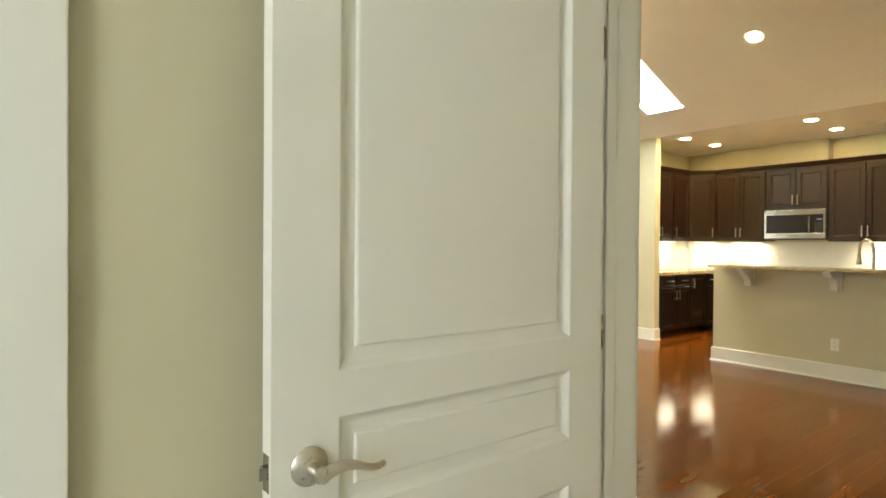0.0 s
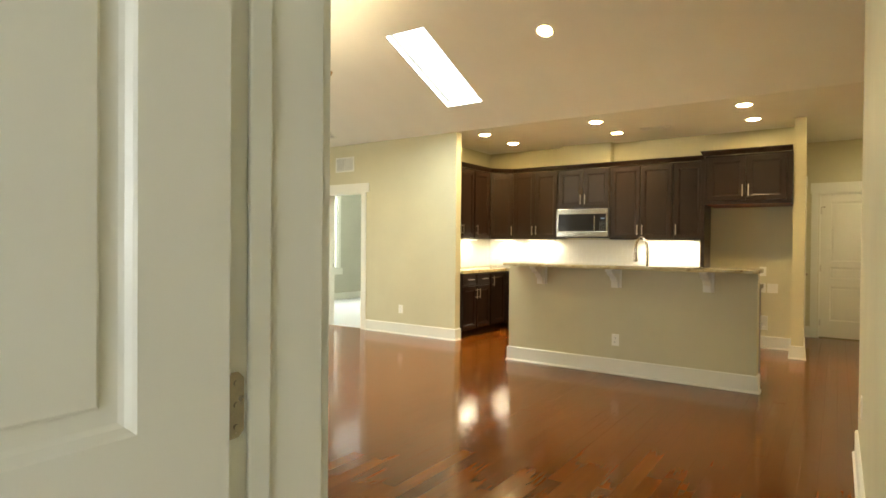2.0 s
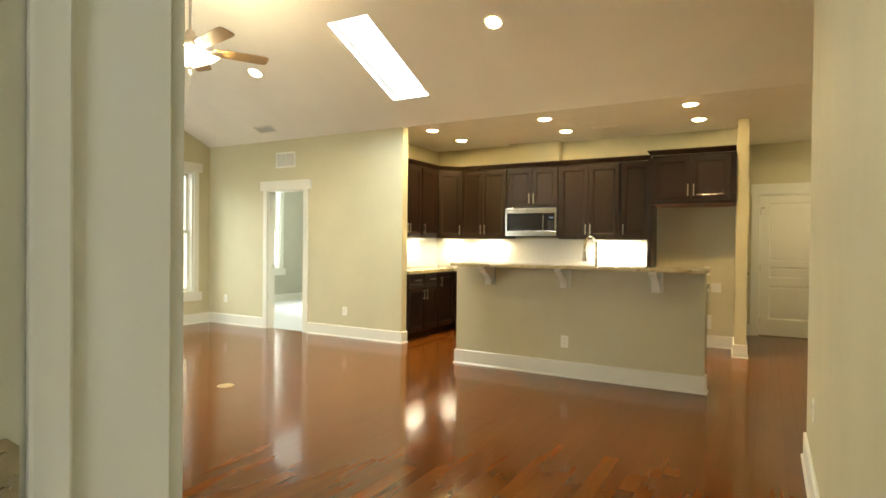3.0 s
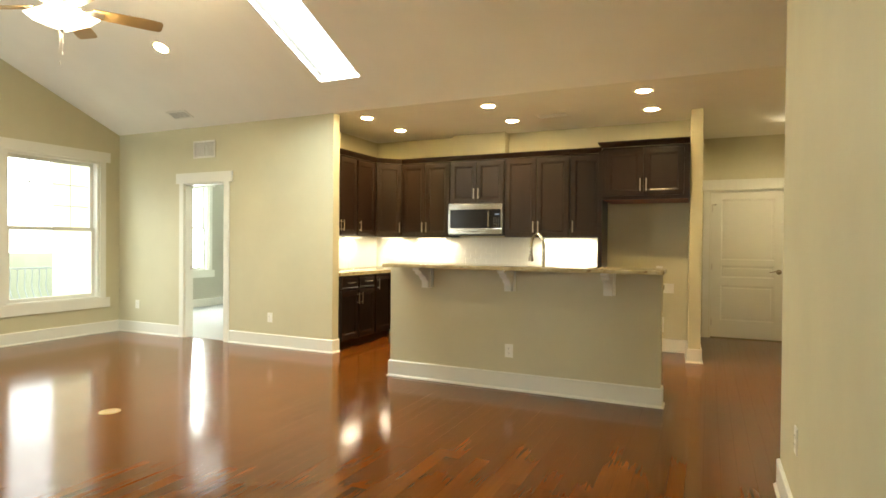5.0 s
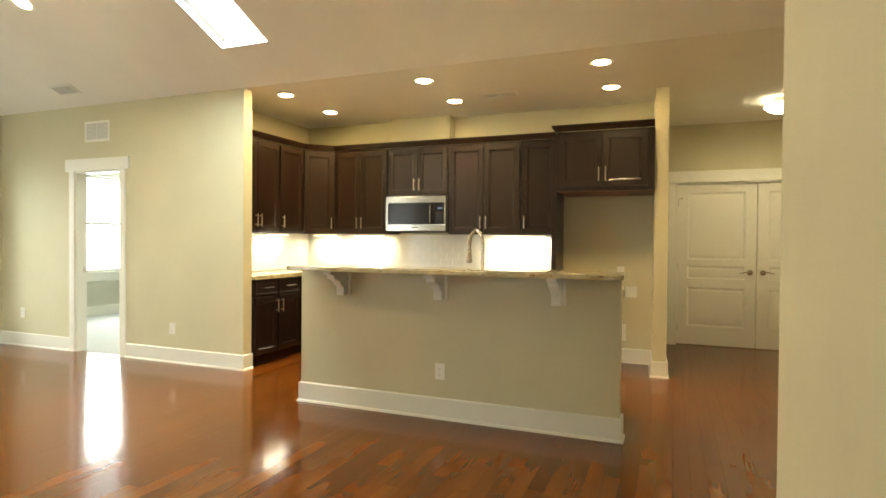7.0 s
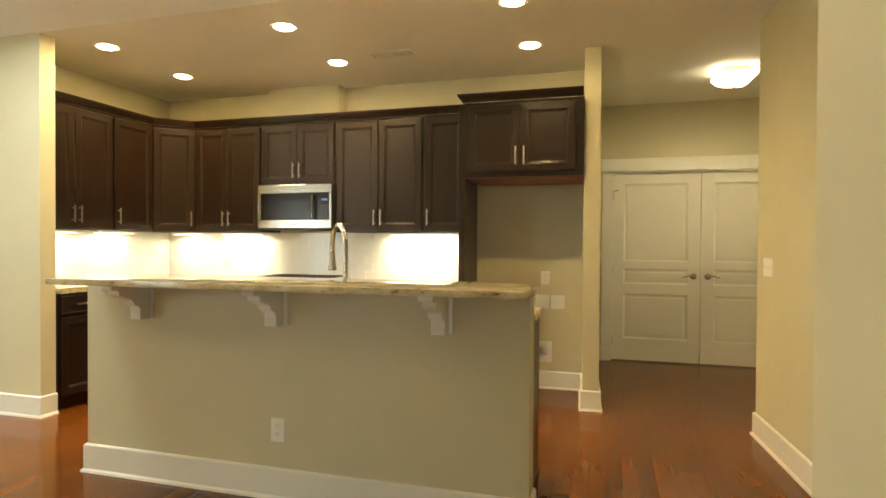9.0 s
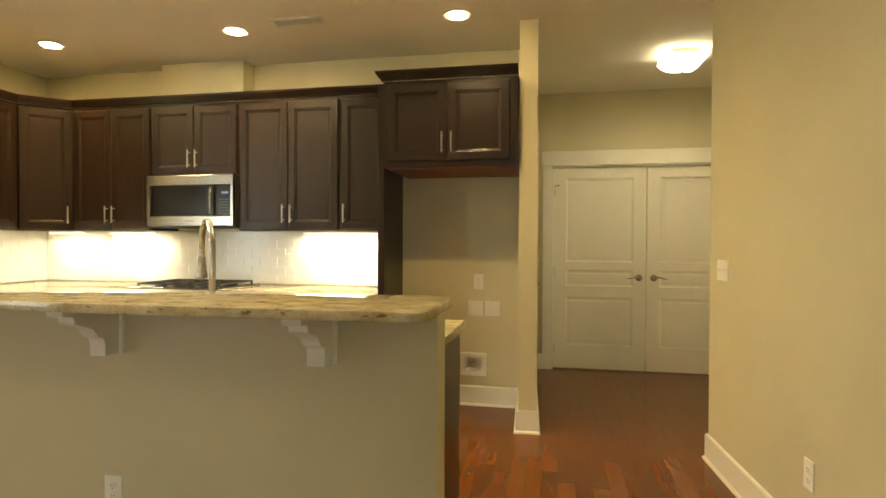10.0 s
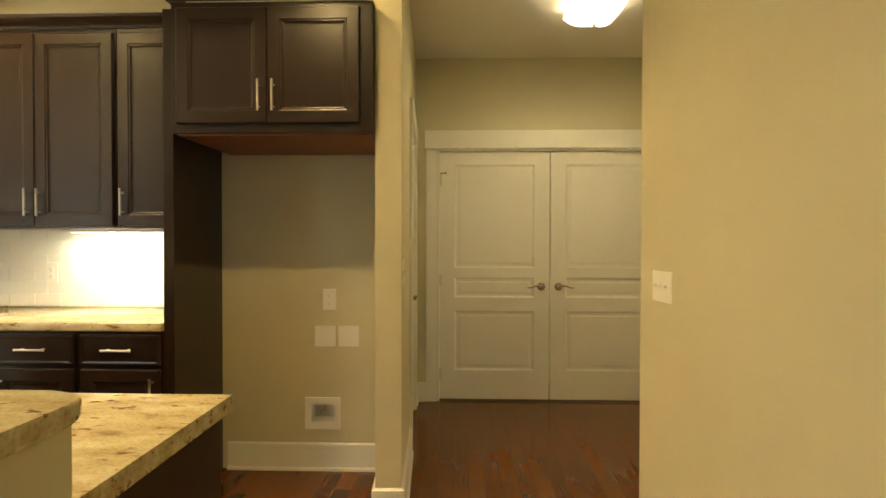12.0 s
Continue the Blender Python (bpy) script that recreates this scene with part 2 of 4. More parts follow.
def pierced(bm, us, vs, holes, put, thick):
    """A slab over the grid us x vs, with holes (u0, u1, v0, v1); put(u, v, w) gives the place, w from 0 to thick."""
    us = sorted(set(us) | {h[i] for h in holes for i in (0, 1)})
    vs = sorted(set(vs) | {h[i] for h in holes for i in (2, 3)})

    def solid(i, j):
        if not (0 <= i < len(us) - 1 and 0 <= j < len(vs) - 1):
            return False
        u, v = (us[i] + us[i + 1]) / 2, (vs[j] + vs[j + 1]) / 2
        return not any(h[0] < u < h[1] and h[2] < v < h[3] for h in holes)

    cache = {}

    def vert(i, j, w):
        if (i, j, w) not in cache:
            cache[i, j, w] = bm.verts.new(put(us[i], vs[j], thick * w))
        return cache[i, j, w]

    for i in range(len(us) - 1):
        for j in range(len(vs) - 1):
            if not solid(i, j):
                continue
            for w in (0, 1):
                bm.faces.new((vert(i, j, w), vert(i + 1, j, w), vert(i + 1, j + 1, w), vert(i, j + 1, w)))
            for (di, dj), (a, b) in (((-1, 0), ((i, j), (i, j + 1))), ((1, 0), ((i + 1, j), (i + 1, j + 1))), ((0, -1), ((i, j), (i + 1, j))), ((0, 1), ((i, j + 1), (i + 1, j + 1)))):
                if not solid(i + di, j + dj):
                    bm.faces.new((vert(*a, 0), vert(*b, 0), vert(*b, 1), vert(*a, 1)))


FACE_X = pose(0, 0, 0, 0, 0, -90)     # turns a front that faces -y to face -x


# ---- walls ----
def wall_x(name, x, thick, y0, y1, z1, holes, material, label):
    bm = bmesh.new()
    pierced(bm, [y0, y1], [0, z1], holes, lambda u, v, w: (x + w, u, v), thick)
    return structure(name, bm, material, label, "wall")


def wall_y(name, y, thick, x0, x1, z1, holes, material, label, top=None):
    bm = bmesh.new()
    pierced(bm, [x0, x1] + ([RIDGE] if top else []), [0, z1], holes, lambda u, v, w: (u, y + w, top(u) if top and v == z1 else v), thick)
    return structure(name, bm, material, label, "wall")


DW0, DW1, DWZ = 6.432, 7.143, 2.046      # doorway to the bedroom
WIN = (6.685, 7.85, 0.495, 2.366)        # great-room window
BWIN = (9.90, 11.0, 0.71, 2.37)      # bedroom window
NY0, NY1 = 0.40, 1.25                # doorway in the near wall

wall_x("wall_east", WX, 0.12, 4.755, LY, CEIL, [(DW0, DW1, -1, DWZ)], M_WALL, "olive-beige painted wall with the bedroom doorway")
wall_y("wall_north", LY, 0.14, NX - 0.15, WX + 0.12, 3.0, [WIN], M_WALL, "olive-beige gable wall round the tall window", lambda x: slope(min(max(x, NX), WX)) + 0.05)
wall_x("wall_west", NX - 0.205, 0.205, R1Y - 0.13, LY, CEIL + 0.06, [(NY0, NY1 + 0.019, -1, 2.07), (7.1, 8.3, 0.4, 2.3)], M_WALL, "painted wall behind the open door")
wall_y("wall_south", R1Y - 0.13, 0.13, NX - 0.205, R1X, 3.0, [], M_WALL, "olive-beige painted hall wall that ends in a corner", lambda x: slope(min(max(x, NX), WX)) + 0.05)
wall_x("wall_return", R1X - 0.12, 0.12, R2Y - 0.5, R1Y - 0.13, 3.8, [], M_WALL, "painted return between the two hall walls")
moved(wall_y("wall_hall", R2Y - 0.12, 0.12, R1X - 0.03, R2X, 3.8, [], M_WALL, "olive-beige painted wall with light switches"), HALL)
wall_x("wall_hall_return", R2X - 0.12, 0.12, -1.6, R2Y - 0.12, CEIL, [], M_WALL, "painted hall wall past the corner")
wall_x("wall_back", BX, 0.12, HY + 0.12, KY + 0.12, CEIL, [(1.327, 1.457, 0.275, 0.375)], M_WALL, "olive-beige painted kitchen back wall")
wall_y("wall_kitchen", KY, 0.12, WX + 0.12, BX, CEIL, [], M_WALL, "olive-beige painted kitchen side wall")
HD0, HD1 = 10.45, 11.25
moved(wall_y("wall_wing", HY, 0.122, 9.505, HX + 0.05, CEIL, [(HD0, HD1, -1, 2.05)], M_WALL, "olive-beige wing wall between fridge alcove and hall"), WING)
CD0, CD1 = -1.03, 0.80
wall_x("wall_hall_end", HX, 0.12, -1.75, HY + 0.3, CEIL, [(CD0, CD1, -1, 2.05)], M_WALL, "yellowish beige hall wall round the closet doors")
wall_y("wall_hall_south", -1.75, 0.12, R2X - 0.12, HX, CEIL, [], M_WALL, "painted end wall of the hall")
bm = bmesh.new()
box(bm, 9.93, BX - 0.002, 3.28, 4.04, 2.392, CEIL - 0.002)
structure("wall_chase", bm, M_WALL, "painted duct chase over the microwave", "wall")
bm = bmesh.new()
box(bm, HX + 0.6, HX + 0.7, -1.75, HY + 0.3, 0, CEIL)
structure("wall_closet", bm, M_WALL, "closet back wall", "wall")
# bedroom beyond the doorway
wall_y("wall_bedroom_north", 9.80, 0.14, WX + 0.12, 13.0, CEIL, [BWIN], M_GREEN, "sage green painted bedroom wall with a window")
wall_x("wall_bedroom_east", 13.0, 0.12, KY + 0.12, 9.99, CEIL, [], M_GREEN, "sage green painted bedroom wall")
wall_x("wall_bedroom_west", WX, 0.12, LY + 0.14, 9.99, CEIL, [], M_STUCCO, "cream stucco outside wall of the bedroom wing")
wall_y("wall_bedroom_south", KY + 0.12, 0.05, WX + 0.12, 13.0, CEIL, [], M_GREEN, "sage green painted bedroom wall")
# the room in which the walk begins
wall_y("wall_study_north", 1.34, 0.12, -1.6, NX - 0.205, CEIL, [(0.11, 1.04, -1, 2.05)], M_WALL, "olive-beige painted wall behind the open panel door")
wall_x("wall_study_west", -1.72, 0.12, -2.2, 1.46, CEIL, [(-0.9, 0.5, 1.0, 2.3)], M_WALL, "painted study wall with an assumed window")
wall_y("wall_study_south", -2.32, 0.12, -1.6, NX - 0.205, CEIL, [], M_WALL, "painted study wall")
wall_x("wall_study_east", NX - 0.205, 0.19, -2.2, R1Y - 0.13, CEIL, [], M_WALL, "painted study wall beside the doorway")

# ---- ceilings ----
SKY = (6.478, 7.657, 4.075, 4.572)
bm = bmesh.new()
pierced(bm, [RIDGE, WX], [-0.8, LY + 0.14], [SKY], lambda u, v, w: (u, v, slope(u) + w), 0.05)
structure("ceiling_slope_east", bm, M_CEIL, "off-white sloping ceiling with a skylight", "ceiling")
bm = bmesh.new()
pierced(bm, [NX - 0.15, RIDGE], [-0.8, LY + 0.14], [], lambda u, v, w: (u, v, slope(u) + w), 0.05)
structure("ceiling_slope_west", bm, M_CEIL, "off-white sloping ceiling", "ceiling")
bm = bmesh.new()
box(bm, WX, 13.2, -1.8, LY + 0.14, CEIL, CEIL + 0.2)
structure("ceiling_kitchen", bm, M_CEIL, "flat off-white kitchen and hall ceiling", "ceiling")
bm = bmesh.new()
box(bm, WX, 13.2, LY + 0.14, 10.0, CEIL, CEIL + 0.2)
structure("ceiling_bedroom", bm, M_CEIL, "flat white bedroom ceiling", "ceiling")
bm = bmesh.new()
box(bm, -1.8, NX - 0.15, -2.4, 1.5, CEIL - 0.02, CEIL + 0.2)
structure("ceiling_study", bm, M_CEIL, "flat off-white study ceiling", "ceiling")

# ---- floors ----
bm = bmesh.new()
extrude_outline(bm, [(NX - 0.205, R1Y - 0.1), (R1X - 0.1, R1Y - 0.1), (R1X - 0.1, R2Y - 0.32), (R2X - 0.1, R2Y - 0.10), (R2X - 0.1, -1.75), (HX + 0.7, -1.75), (HX + 0.7, HY + 0.16), (BX + 0.1, HY + 0.16), (BX + 0.1, KY + 0.1), (WX + 0.06, KY + 0.1), (WX + 0.06, LY + 0.1), (NX - 0.205, LY + 0.1)], "z", -0.15, -0.004)
floor = structure("floor", bm, M_JOINT, "glossy cherry-red hardwood plank floor", "floor")
bm = bmesh.new()
box(bm, WX + 0.06, 13.1, KY + 0.17, 9.9, -0.15, 0.004)
structure("floor_bedroom", bm, M_CARPET, "pale carpet of the bedroom", "carpet")
bm = bmesh.new()
box(bm, -1.72, NX - 0.205, -2.32, 1.4, -0.15, 0.0)
structure("floor_study", bm, M_CARPET, "pale carpet of the study", "carpet")
bm = bmesh.new()
bmesh.ops.create_grid(bm, x_segments=2, y_segments=2, size=2500, matrix=Matrix.Translation((0, 0, -0.45)))
structure("ground", bm, M_GROUND, "pale dry lawn outside the windows", "ground")


# ---- trim ----
BASE_PROFILE = ((0.0, 0.0), (0.028, 0.0), (0.026, 0.012), (0.016, 0.02), (0.016, BB - 0.008), (0.008, BB), (0.0, BB))


def baseboard(put, a, b, m0, m1, label):
    """A baseboard from a to b; m0, m1: 1 where it turns an outer corner, -1 an inner one."""
    bm = bmesh.new()
    lo = [bm.verts.new(put(a - m0 * d, d, z)) for d, z in BASE_PROFILE]
    hi = [bm.verts.new(put(b + m1 * d, d, z)) for d, z in BASE_PROFILE]
    n = len(lo)
    for k in range(n):
        bm.faces.new((lo[k], lo[(k + 1) % n], hi[(k + 1) % n], hi[k]))
    if not m0:
        bm.faces.new(lo)
    if not m1:
        bm.faces.new(hi)
    return structure("baseboard", bm, M_TRIM, label, "baseboard")


def baseboard_x(x, y0, y1, face, m0=0, m1=0, label="white painted baseboard"):
    """Along a wall face at x; face is -1 or 1, the way it looks."""
    return baseboard(lambda u, d, z: (x + face * d, u, z), y0, y1, m0, m1, label)


def baseboard_y(y, x0, x1, face, m0=0, m1=0, label="white painted baseboard"):
    return baseboard(lambda u, d, z: (u, y + face * d, z), x0, x1, m0, m1, label)


baseboard_x(WX, 4.755, DW0 - 0.09, -1, 1, 0)
baseboard_x(WX, DW1 + 0.09, LY, -1, 0, -1)
baseboard_y(4.755, WX, WX + 0.12, -1, 1, 0)
baseboard_y(LY, NX, WX, -1, 0, -1)
baseboard_y(R1Y, NX + 0.03, R1X, 1, 0, 1)
baseboard_x(R1X, R2Y - 0.23, R1Y, 1, 0, 1)
moved(baseboard_y(R2Y, R1X, R2X, 1, 0, 1), HALL)
baseboard_x(R2X, -1.6, R2Y, 1, 0, 1)
baseboard_x(BX, HY + 0.122, 1.937, -1, -1, 0)
for ob in (baseboard_x(9.505, HY, HY + 0.122, -1, 1, 1), baseboard_y(HY + 0.122, 9.505, BX, 1, 1, 0), baseboard_y(HY, 9.505, HD0 - 0.09, -1, 1, 0), baseboard_y(HY, HD1 + 0.09, HX, -1, 0, 0)):
    moved(ob, WING)
baseboard_x(HX, CD1 + 0.092, HY + 0.096, -1)
baseboard_x(HX, -1.63, CD0 - 0.1, -1)
baseboard_y(9.80, WX + 0.12, 13.0, -1, 0, -1)
baseboard_x(13.0, 5.6, 9.80, -1, 0, -1)


def door_trim(name, m, w, h, depth, label, casing=0.11, head=0.14, ear=0.025, back=True):
    """Casing, head board and jambs of an opening w x h; local front faces -y, the wall lies from y 0 to depth."""
    t = thing(name, m, label, "door frame", kind="structure")
    for name_, a, b in (("casing", -casing, -0.004), ("casing", w + 0.004, w + casing)):
        bm = bmesh.new()
        box(bm, a, b, -0.02, 0, 0, h, 0.003)
        part(name_, bm, M_TRIM, t)
    bm = bmesh.new()
    box(bm, -casing - ear, w + casing + ear, -0.026, 0, h, h + head, 0.003)
    part("head_casing", bm, M_TRIM, t)
    for a, b in ((0.0, 0.018), (w - 0.018, w)):
        bm = bmesh.new()
        box(bm, a, b, -0.002, depth + 0.002, 0, h - 0.018, 0.002)
        part("jamb", bm, M_TRIM, t)
    bm = bmesh.new()
    box(bm, 0, w, -0.002, depth + 0.002, h - 0.018, h, 0.002)
    part("head_jamb", bm, M_TRIM, t)
    return t


t = door_trim("door_1", Matrix.Translation((WX, DW1, 0)) @ FACE_X, DW1 - DW0, DWZ, 0.12, "white painted casing of the open bedroom doorway", 0.085, 0.135, 0.055)
bm = bmesh.new()
box(bm, 0.018, 0.021, 0.075, 0.105, 0.90, 0.96)
part("strike_plate", bm, M_NICKEL, t, "nickel strike plate")


# ---- panel doors ----
PANELS = ((1.087, 1.925), (0.845, 1.008), (0.25, 0.735))
MOULD = [(0.0, 0.0), (0.004, 0.003), (0.010, 0.009), (0.016, 0.0115), (0.036, 0.0125), (0.0375, 0.007), (0.041, 0.0055)]


def panel_slab(bm, w, h, stile, thick=0.035):
    """A moulded three-panel slab from x 0 to w; fronts at y 0 and y thick."""
    us, vs = [0, stile, w - stile, w], sorted({0.016, h, *[z for p in PANELS for z in p]})
    for yy, sign in ((0.0, 1), (thick, -1)):
        for i in range(3):
            for j in range(len(vs) - 1):
                if i == 1 and any(abs(vs[j] - p[0]) < 1e-6 for p in PANELS):
                    ringed(bm, us[1], us[2], vs[j], vs[j + 1], [(a, d * sign) for a, d in MOULD], yy)
                else:
                    bm.faces.new([bm.verts.new(v) for v in ((us[i], yy, vs[j]), (us[i + 1], yy, vs[j]), (us[i + 1], yy, vs[j + 1]), (us[i], yy, vs[j + 1]))])
    for q in (((0, 0.016), (0, h)), ((w, 0.016), (w, h)), ((0, 0.016), (w, 0.016)), ((0, h), (w, h))):
        (a, b), (c, d) = q
        bm.faces.new([bm.verts.new(v) for v in ((a, 0, b), (c, 0, d), (c, thick, d), (a, thick, b))])
    bmesh.ops.remove_doubles(bm, verts=bm.verts, dist=0.0005)


def lever(parent, x, z, way, material, label, y=0.0):
    """A round rose and a wavy lever on a front that faces -y; way is -1 or 1 along x."""
    bm = bmesh.new()
    lathe(bm, [(0.033, 0), (0.033, 0.004), (0.028, 0.009), (0.02, 0.013), (0.012, 0.018), (0.011, 0.045), (0.014, 0.05), (0.012, 0.058)], 24, Matrix.Translation((x, y, z)) @ pose(0, 0, 0, 90))
    ob = part("rose", bm, material, parent, label, True)
    bm = bmesh.new()
    pts = [(x + way * s * 0.115, y - 0.05 - 0.008 * math.sin(s * 3), z + 0.007 * math.sin(s * 6.2 - 0.6) + 0.004 - 0.004 * s) for s in [i / 12 for i in range(13)]]
    tube(bm, pts, [0.0115 - 0.006 * i / 12 for i in range(13)], 12, 0.62)
    part("lever", bm, material, ob, "", True)
    return ob


def hinge(parent, x, z, y):
    bm = bmesh.new()
    cyl(bm, (x, y - 0.006, z - 0.045), (x, y - 0.006, z + 0.045), 0.0065, None, 10)
    box(bm, x - 0.012, x + 0.012, y - 0.0015, y + 0.001, z - 0.045, z + 0.045)
    return part("hinge", bm, M_NICKEL, parent, "nickel hinge", True)


def hung_door(name, m, w, h, flip, label, handle=M_NICKEL, lever_way=1):
    """flip False: latch at x 0, hinges at x w."""
    t = thing(name, m, label, "door", kind="structure")
    bm = bmesh.new()
    panel_slab(bm, w, h, 0.12)
    part("door_leaf", bm, M_DOOR, t)
    lx = w - 0.065 if flip else 0.065
    lever(t, lx, 0.937, -1 if flip else 1, handle, "satin metal lever handle")
    return t


# open door beside the start of the walk, folded back along the study wall
t = hung_door("door_2", Matrix.Translation((1.396, 1.218, 0)) @ pose(0, 0, 0, 0, 0, 0.5), 0.85, 2.03, False, "open white three-panel door with a satin nickel lever")
bm = bmesh.new()
box(bm, -0.0015, 0.002, 0.006, 0.030, 0.905, 0.965)
part("latch_plate", bm, M_FAUCET, t, "nickel latch plate")
bm = bmesh.new()
extrude_outline(bm, [(-0.014, 0.012), (-0.001, 0.010), (-0.001, 0.026), (-0.006, 0.026)], "z", 0.926, 0.946)
part("latch_bolt", bm, M_FAUCET, t, "nickel latch bolt")
# its jamb, with stop and hinge leaf
t = thing("door_frame", Matrix.Translation((NX - 0.205, NY1, 0)), "white painted door jamb with stop and hinge leaves", "door frame", kind="structure")
bm = bmesh.new()
box(bm, -0.004, 0.205, 0.0, 0.019, 0, 2.05, 0.002)
part("jamb", bm, M_TRIM, t)
bm = bmesh.new()
box(bm, 0.062, 0.100, -0.008, 0.0, 0, 2.04, 0.004)
part("door_stop", bm, M_TRIM, t)
bm = bmesh.new()
box(bm, -0.004, 0.205, NY0 - NY1, NY0 - NY1 + 0.019, 0, 2.05, 0.002)
part("jamb", bm, M_TRIM, t)
bm = bmesh.new()
box(bm, -0.004, 0.205, NY0 - NY1, 0.019, 2.05, 2.07, 0.002)
part("head_jamb", bm, M_TRIM, t)
for z in (0.28, 1.084, 1.82):
    bm = bmesh.new()
    outline = [(0.02, z - 0.045), (0.048, z - 0.045), (0.057, z - 0.036), (0.057, z + 0.036), (0.048, z + 0.045), (0.02, z + 0.045)]
    extrude_outline(bm, outline, "y", -0.003, 0.0)
    for dz in (-0.03, 0.0, 0.03):
        cyl(bm, (0.045, -0.003, z + dz), (0.045, -0.0045, z + dz), 0.004, None, 8)
    part("hinge_leaf", bm, M_FAUCET, t, "satin nickel hinge leaf with rounded corners")
bm = bmesh.new()
box(bm, 0.206, 0.226, 0.006, 0.095, 0, 2.07, 0.003)
part("casing", bm, M_TRIM, t)
# casing of the closet beside the open door
t = thing("door_3", Matrix.Translation((0.11, 1.34, 0)), "white painted casing of a closet opening", "door frame", kind="structure")
bm = bmesh.new()
box(bm, 0.93, 1.025, -0.022, 0, 0, 2.05, 0.003)
part("casing", bm, M_TRIM, t)
bm = bmesh.new()
box(bm, 0.0, 0.93, 0.03, 0.065, 0.01, 2.05)
part("door_leaf", bm, M_DOOR, t)

# closet doors at the end of the hall
t = door_trim("door_4", Matrix.Translation((HX, CD1, 0)) @ FACE_X, CD1 - CD0, 2.05, 0.12, "white painted casing of the closet doors", 0.09, 0.145, 0.012)
leaf_w = (CD1 - CD0 - 0.036) / 2 - 0.008
t = hung_door("closet_door", Matrix.Translation((HX + 0.022, CD1 - 0.02, 0)) @ FACE_X, leaf_w, 2.028, True, "white three-panel closet door with a bronze lever", M_BRONZE)
for z in (0.22, 0.99, 1.80):
    hinge(t, 0.004, z, 0.0)
bm = bmesh.new()
tube(bm, [(0.004, -0.006, 1.852), (0.02, -0.03, 1.852), (0.045, -0.05, 1.852)], [0.004, 0.004, 0.004], 8)
cyl(bm, (0.045, -0.05, 1.852), (0.05, -0.054, 1.852), 0.009, None, 10)
part("hinge_pin_stop", bm, M_BRONZE, t, "bronze hinge-pin door stop", True)
hung_door("closet_door", Matrix.Translation((HX + 0.022, CD1 - 0.031 - leaf_w, 0)) @ FACE_X, leaf_w, 2.028, False, "white three-panel closet door with a bronze lever", M_BRONZE)
# side door of the hall
t = door_trim("door_5", WING @ Matrix.Translation((HD0, HY, 0)), HD1 - HD0, 2.05, 0.122, "white painted casing of the hall side door", 0.09, 0.13, 0.02)
hung_door("side_door", WING @ Matrix.Translation((HD0 + 0.02, HY + 0.02, 0)), HD1 - HD0 - 0.04, 2.028, False, "closed white three-panel hall door", M_BRONZE)


# ---- windows ----
def window(name, m, w, h, depth, label, sash_rail=0.5, grid=(4, 3)):
    """A double-hung window in an opening w x h; local front faces -y and the sill lies at z 0."""
    t = thing(name, m, label, "window", kind="structure")
    for a, b in ((-0.085, -0.003), (w + 0.003, w + 0.085)):
        bm = bmesh.new()
        box(bm, a, b, -0.022, 0, 0.0, h, 0.003)
        part("casing", bm, M_TRIM, t)
    bm = bmesh.new()
    box(bm, -0.145, w + 0.145, -0.03, 0, h, h + 0.135, 0.003)
    part("head_casing", bm, M_TRIM, t)
    bm = bmesh.new()
    box(bm, -0.145, w + 0.145, -0.026, 0, -0.14, -0.002, 0.003)
    part("apron", bm, M_TRIM, t)
    bm = bmesh.new()
    box(bm, 0.0, w, -0.022, depth, -0.018, 0.014, 0.003)
    part("window_sill", bm, M_TRIM, t)
    for a, b in ((0, 0.03), (w - 0.03, w)):
        bm = bmesh.new()
        box(bm, a, b, 0.0, depth, 0.014, h, 0.002)
        part("window_frame", bm, M_TRIM, t)
    bm = bmesh.new()
    box(bm, 0.03, w - 0.03, 0.0, depth, h - 0.03, h, 0.002)
    part("window_frame", bm, M_TRIM, t)
    mid = h * sash_rail
    for label_, z0, z1, y in (("lower sash", 0.014, mid + 0.02, 0.055), ("upper sash", mid - 0.02, h - 0.03, 0.09)):
        bm = bmesh.new()
        f = 0.045
        pierced(bm, [0.03, w - 0.03], [z0, z1], [(0.03 + f, w - 0.03 - f, z0 + f, z1 - f)], lambda u, v, q: (u, y + q, v), 0.033)
        sash = part("sash", bm, M_TRIM, t)
        bm = bmesh.new()
        box(bm, 0.03 + f - 0.004, w - 0.03 - f + 0.004, y + 0.012, y + 0.017, z0 + f - 0.004, z1 - f + 0.004)
        pane = part("pane", bm, M_GLASS, sash)
        pane.visible_shadow = False
        if y > 0.08 and grid:
            x0, x1 = 0.03 + f, w - 0.03 - f
            for i in range(1, grid[0]):
                xx = x0 + (x1 - x0) * i / grid[0]
                bm = bmesh.new()
                box(bm, xx - 0.006, xx + 0.006, y + 0.019, y + 0.026, z0 + f, z1 - f)
                part("muntin", bm, M_TRIM, sash)
            for i in range(1, grid[1]):
                zz = z0 + f + (z1 - z0 - 2 * f) * i / grid[1]
                bm = bmesh.new()
                box(bm, x0, x1, y + 0.027, y + 0.034, zz - 0.006, zz + 0.006)
                part("muntin", bm, M_TRIM, sash)
    return t


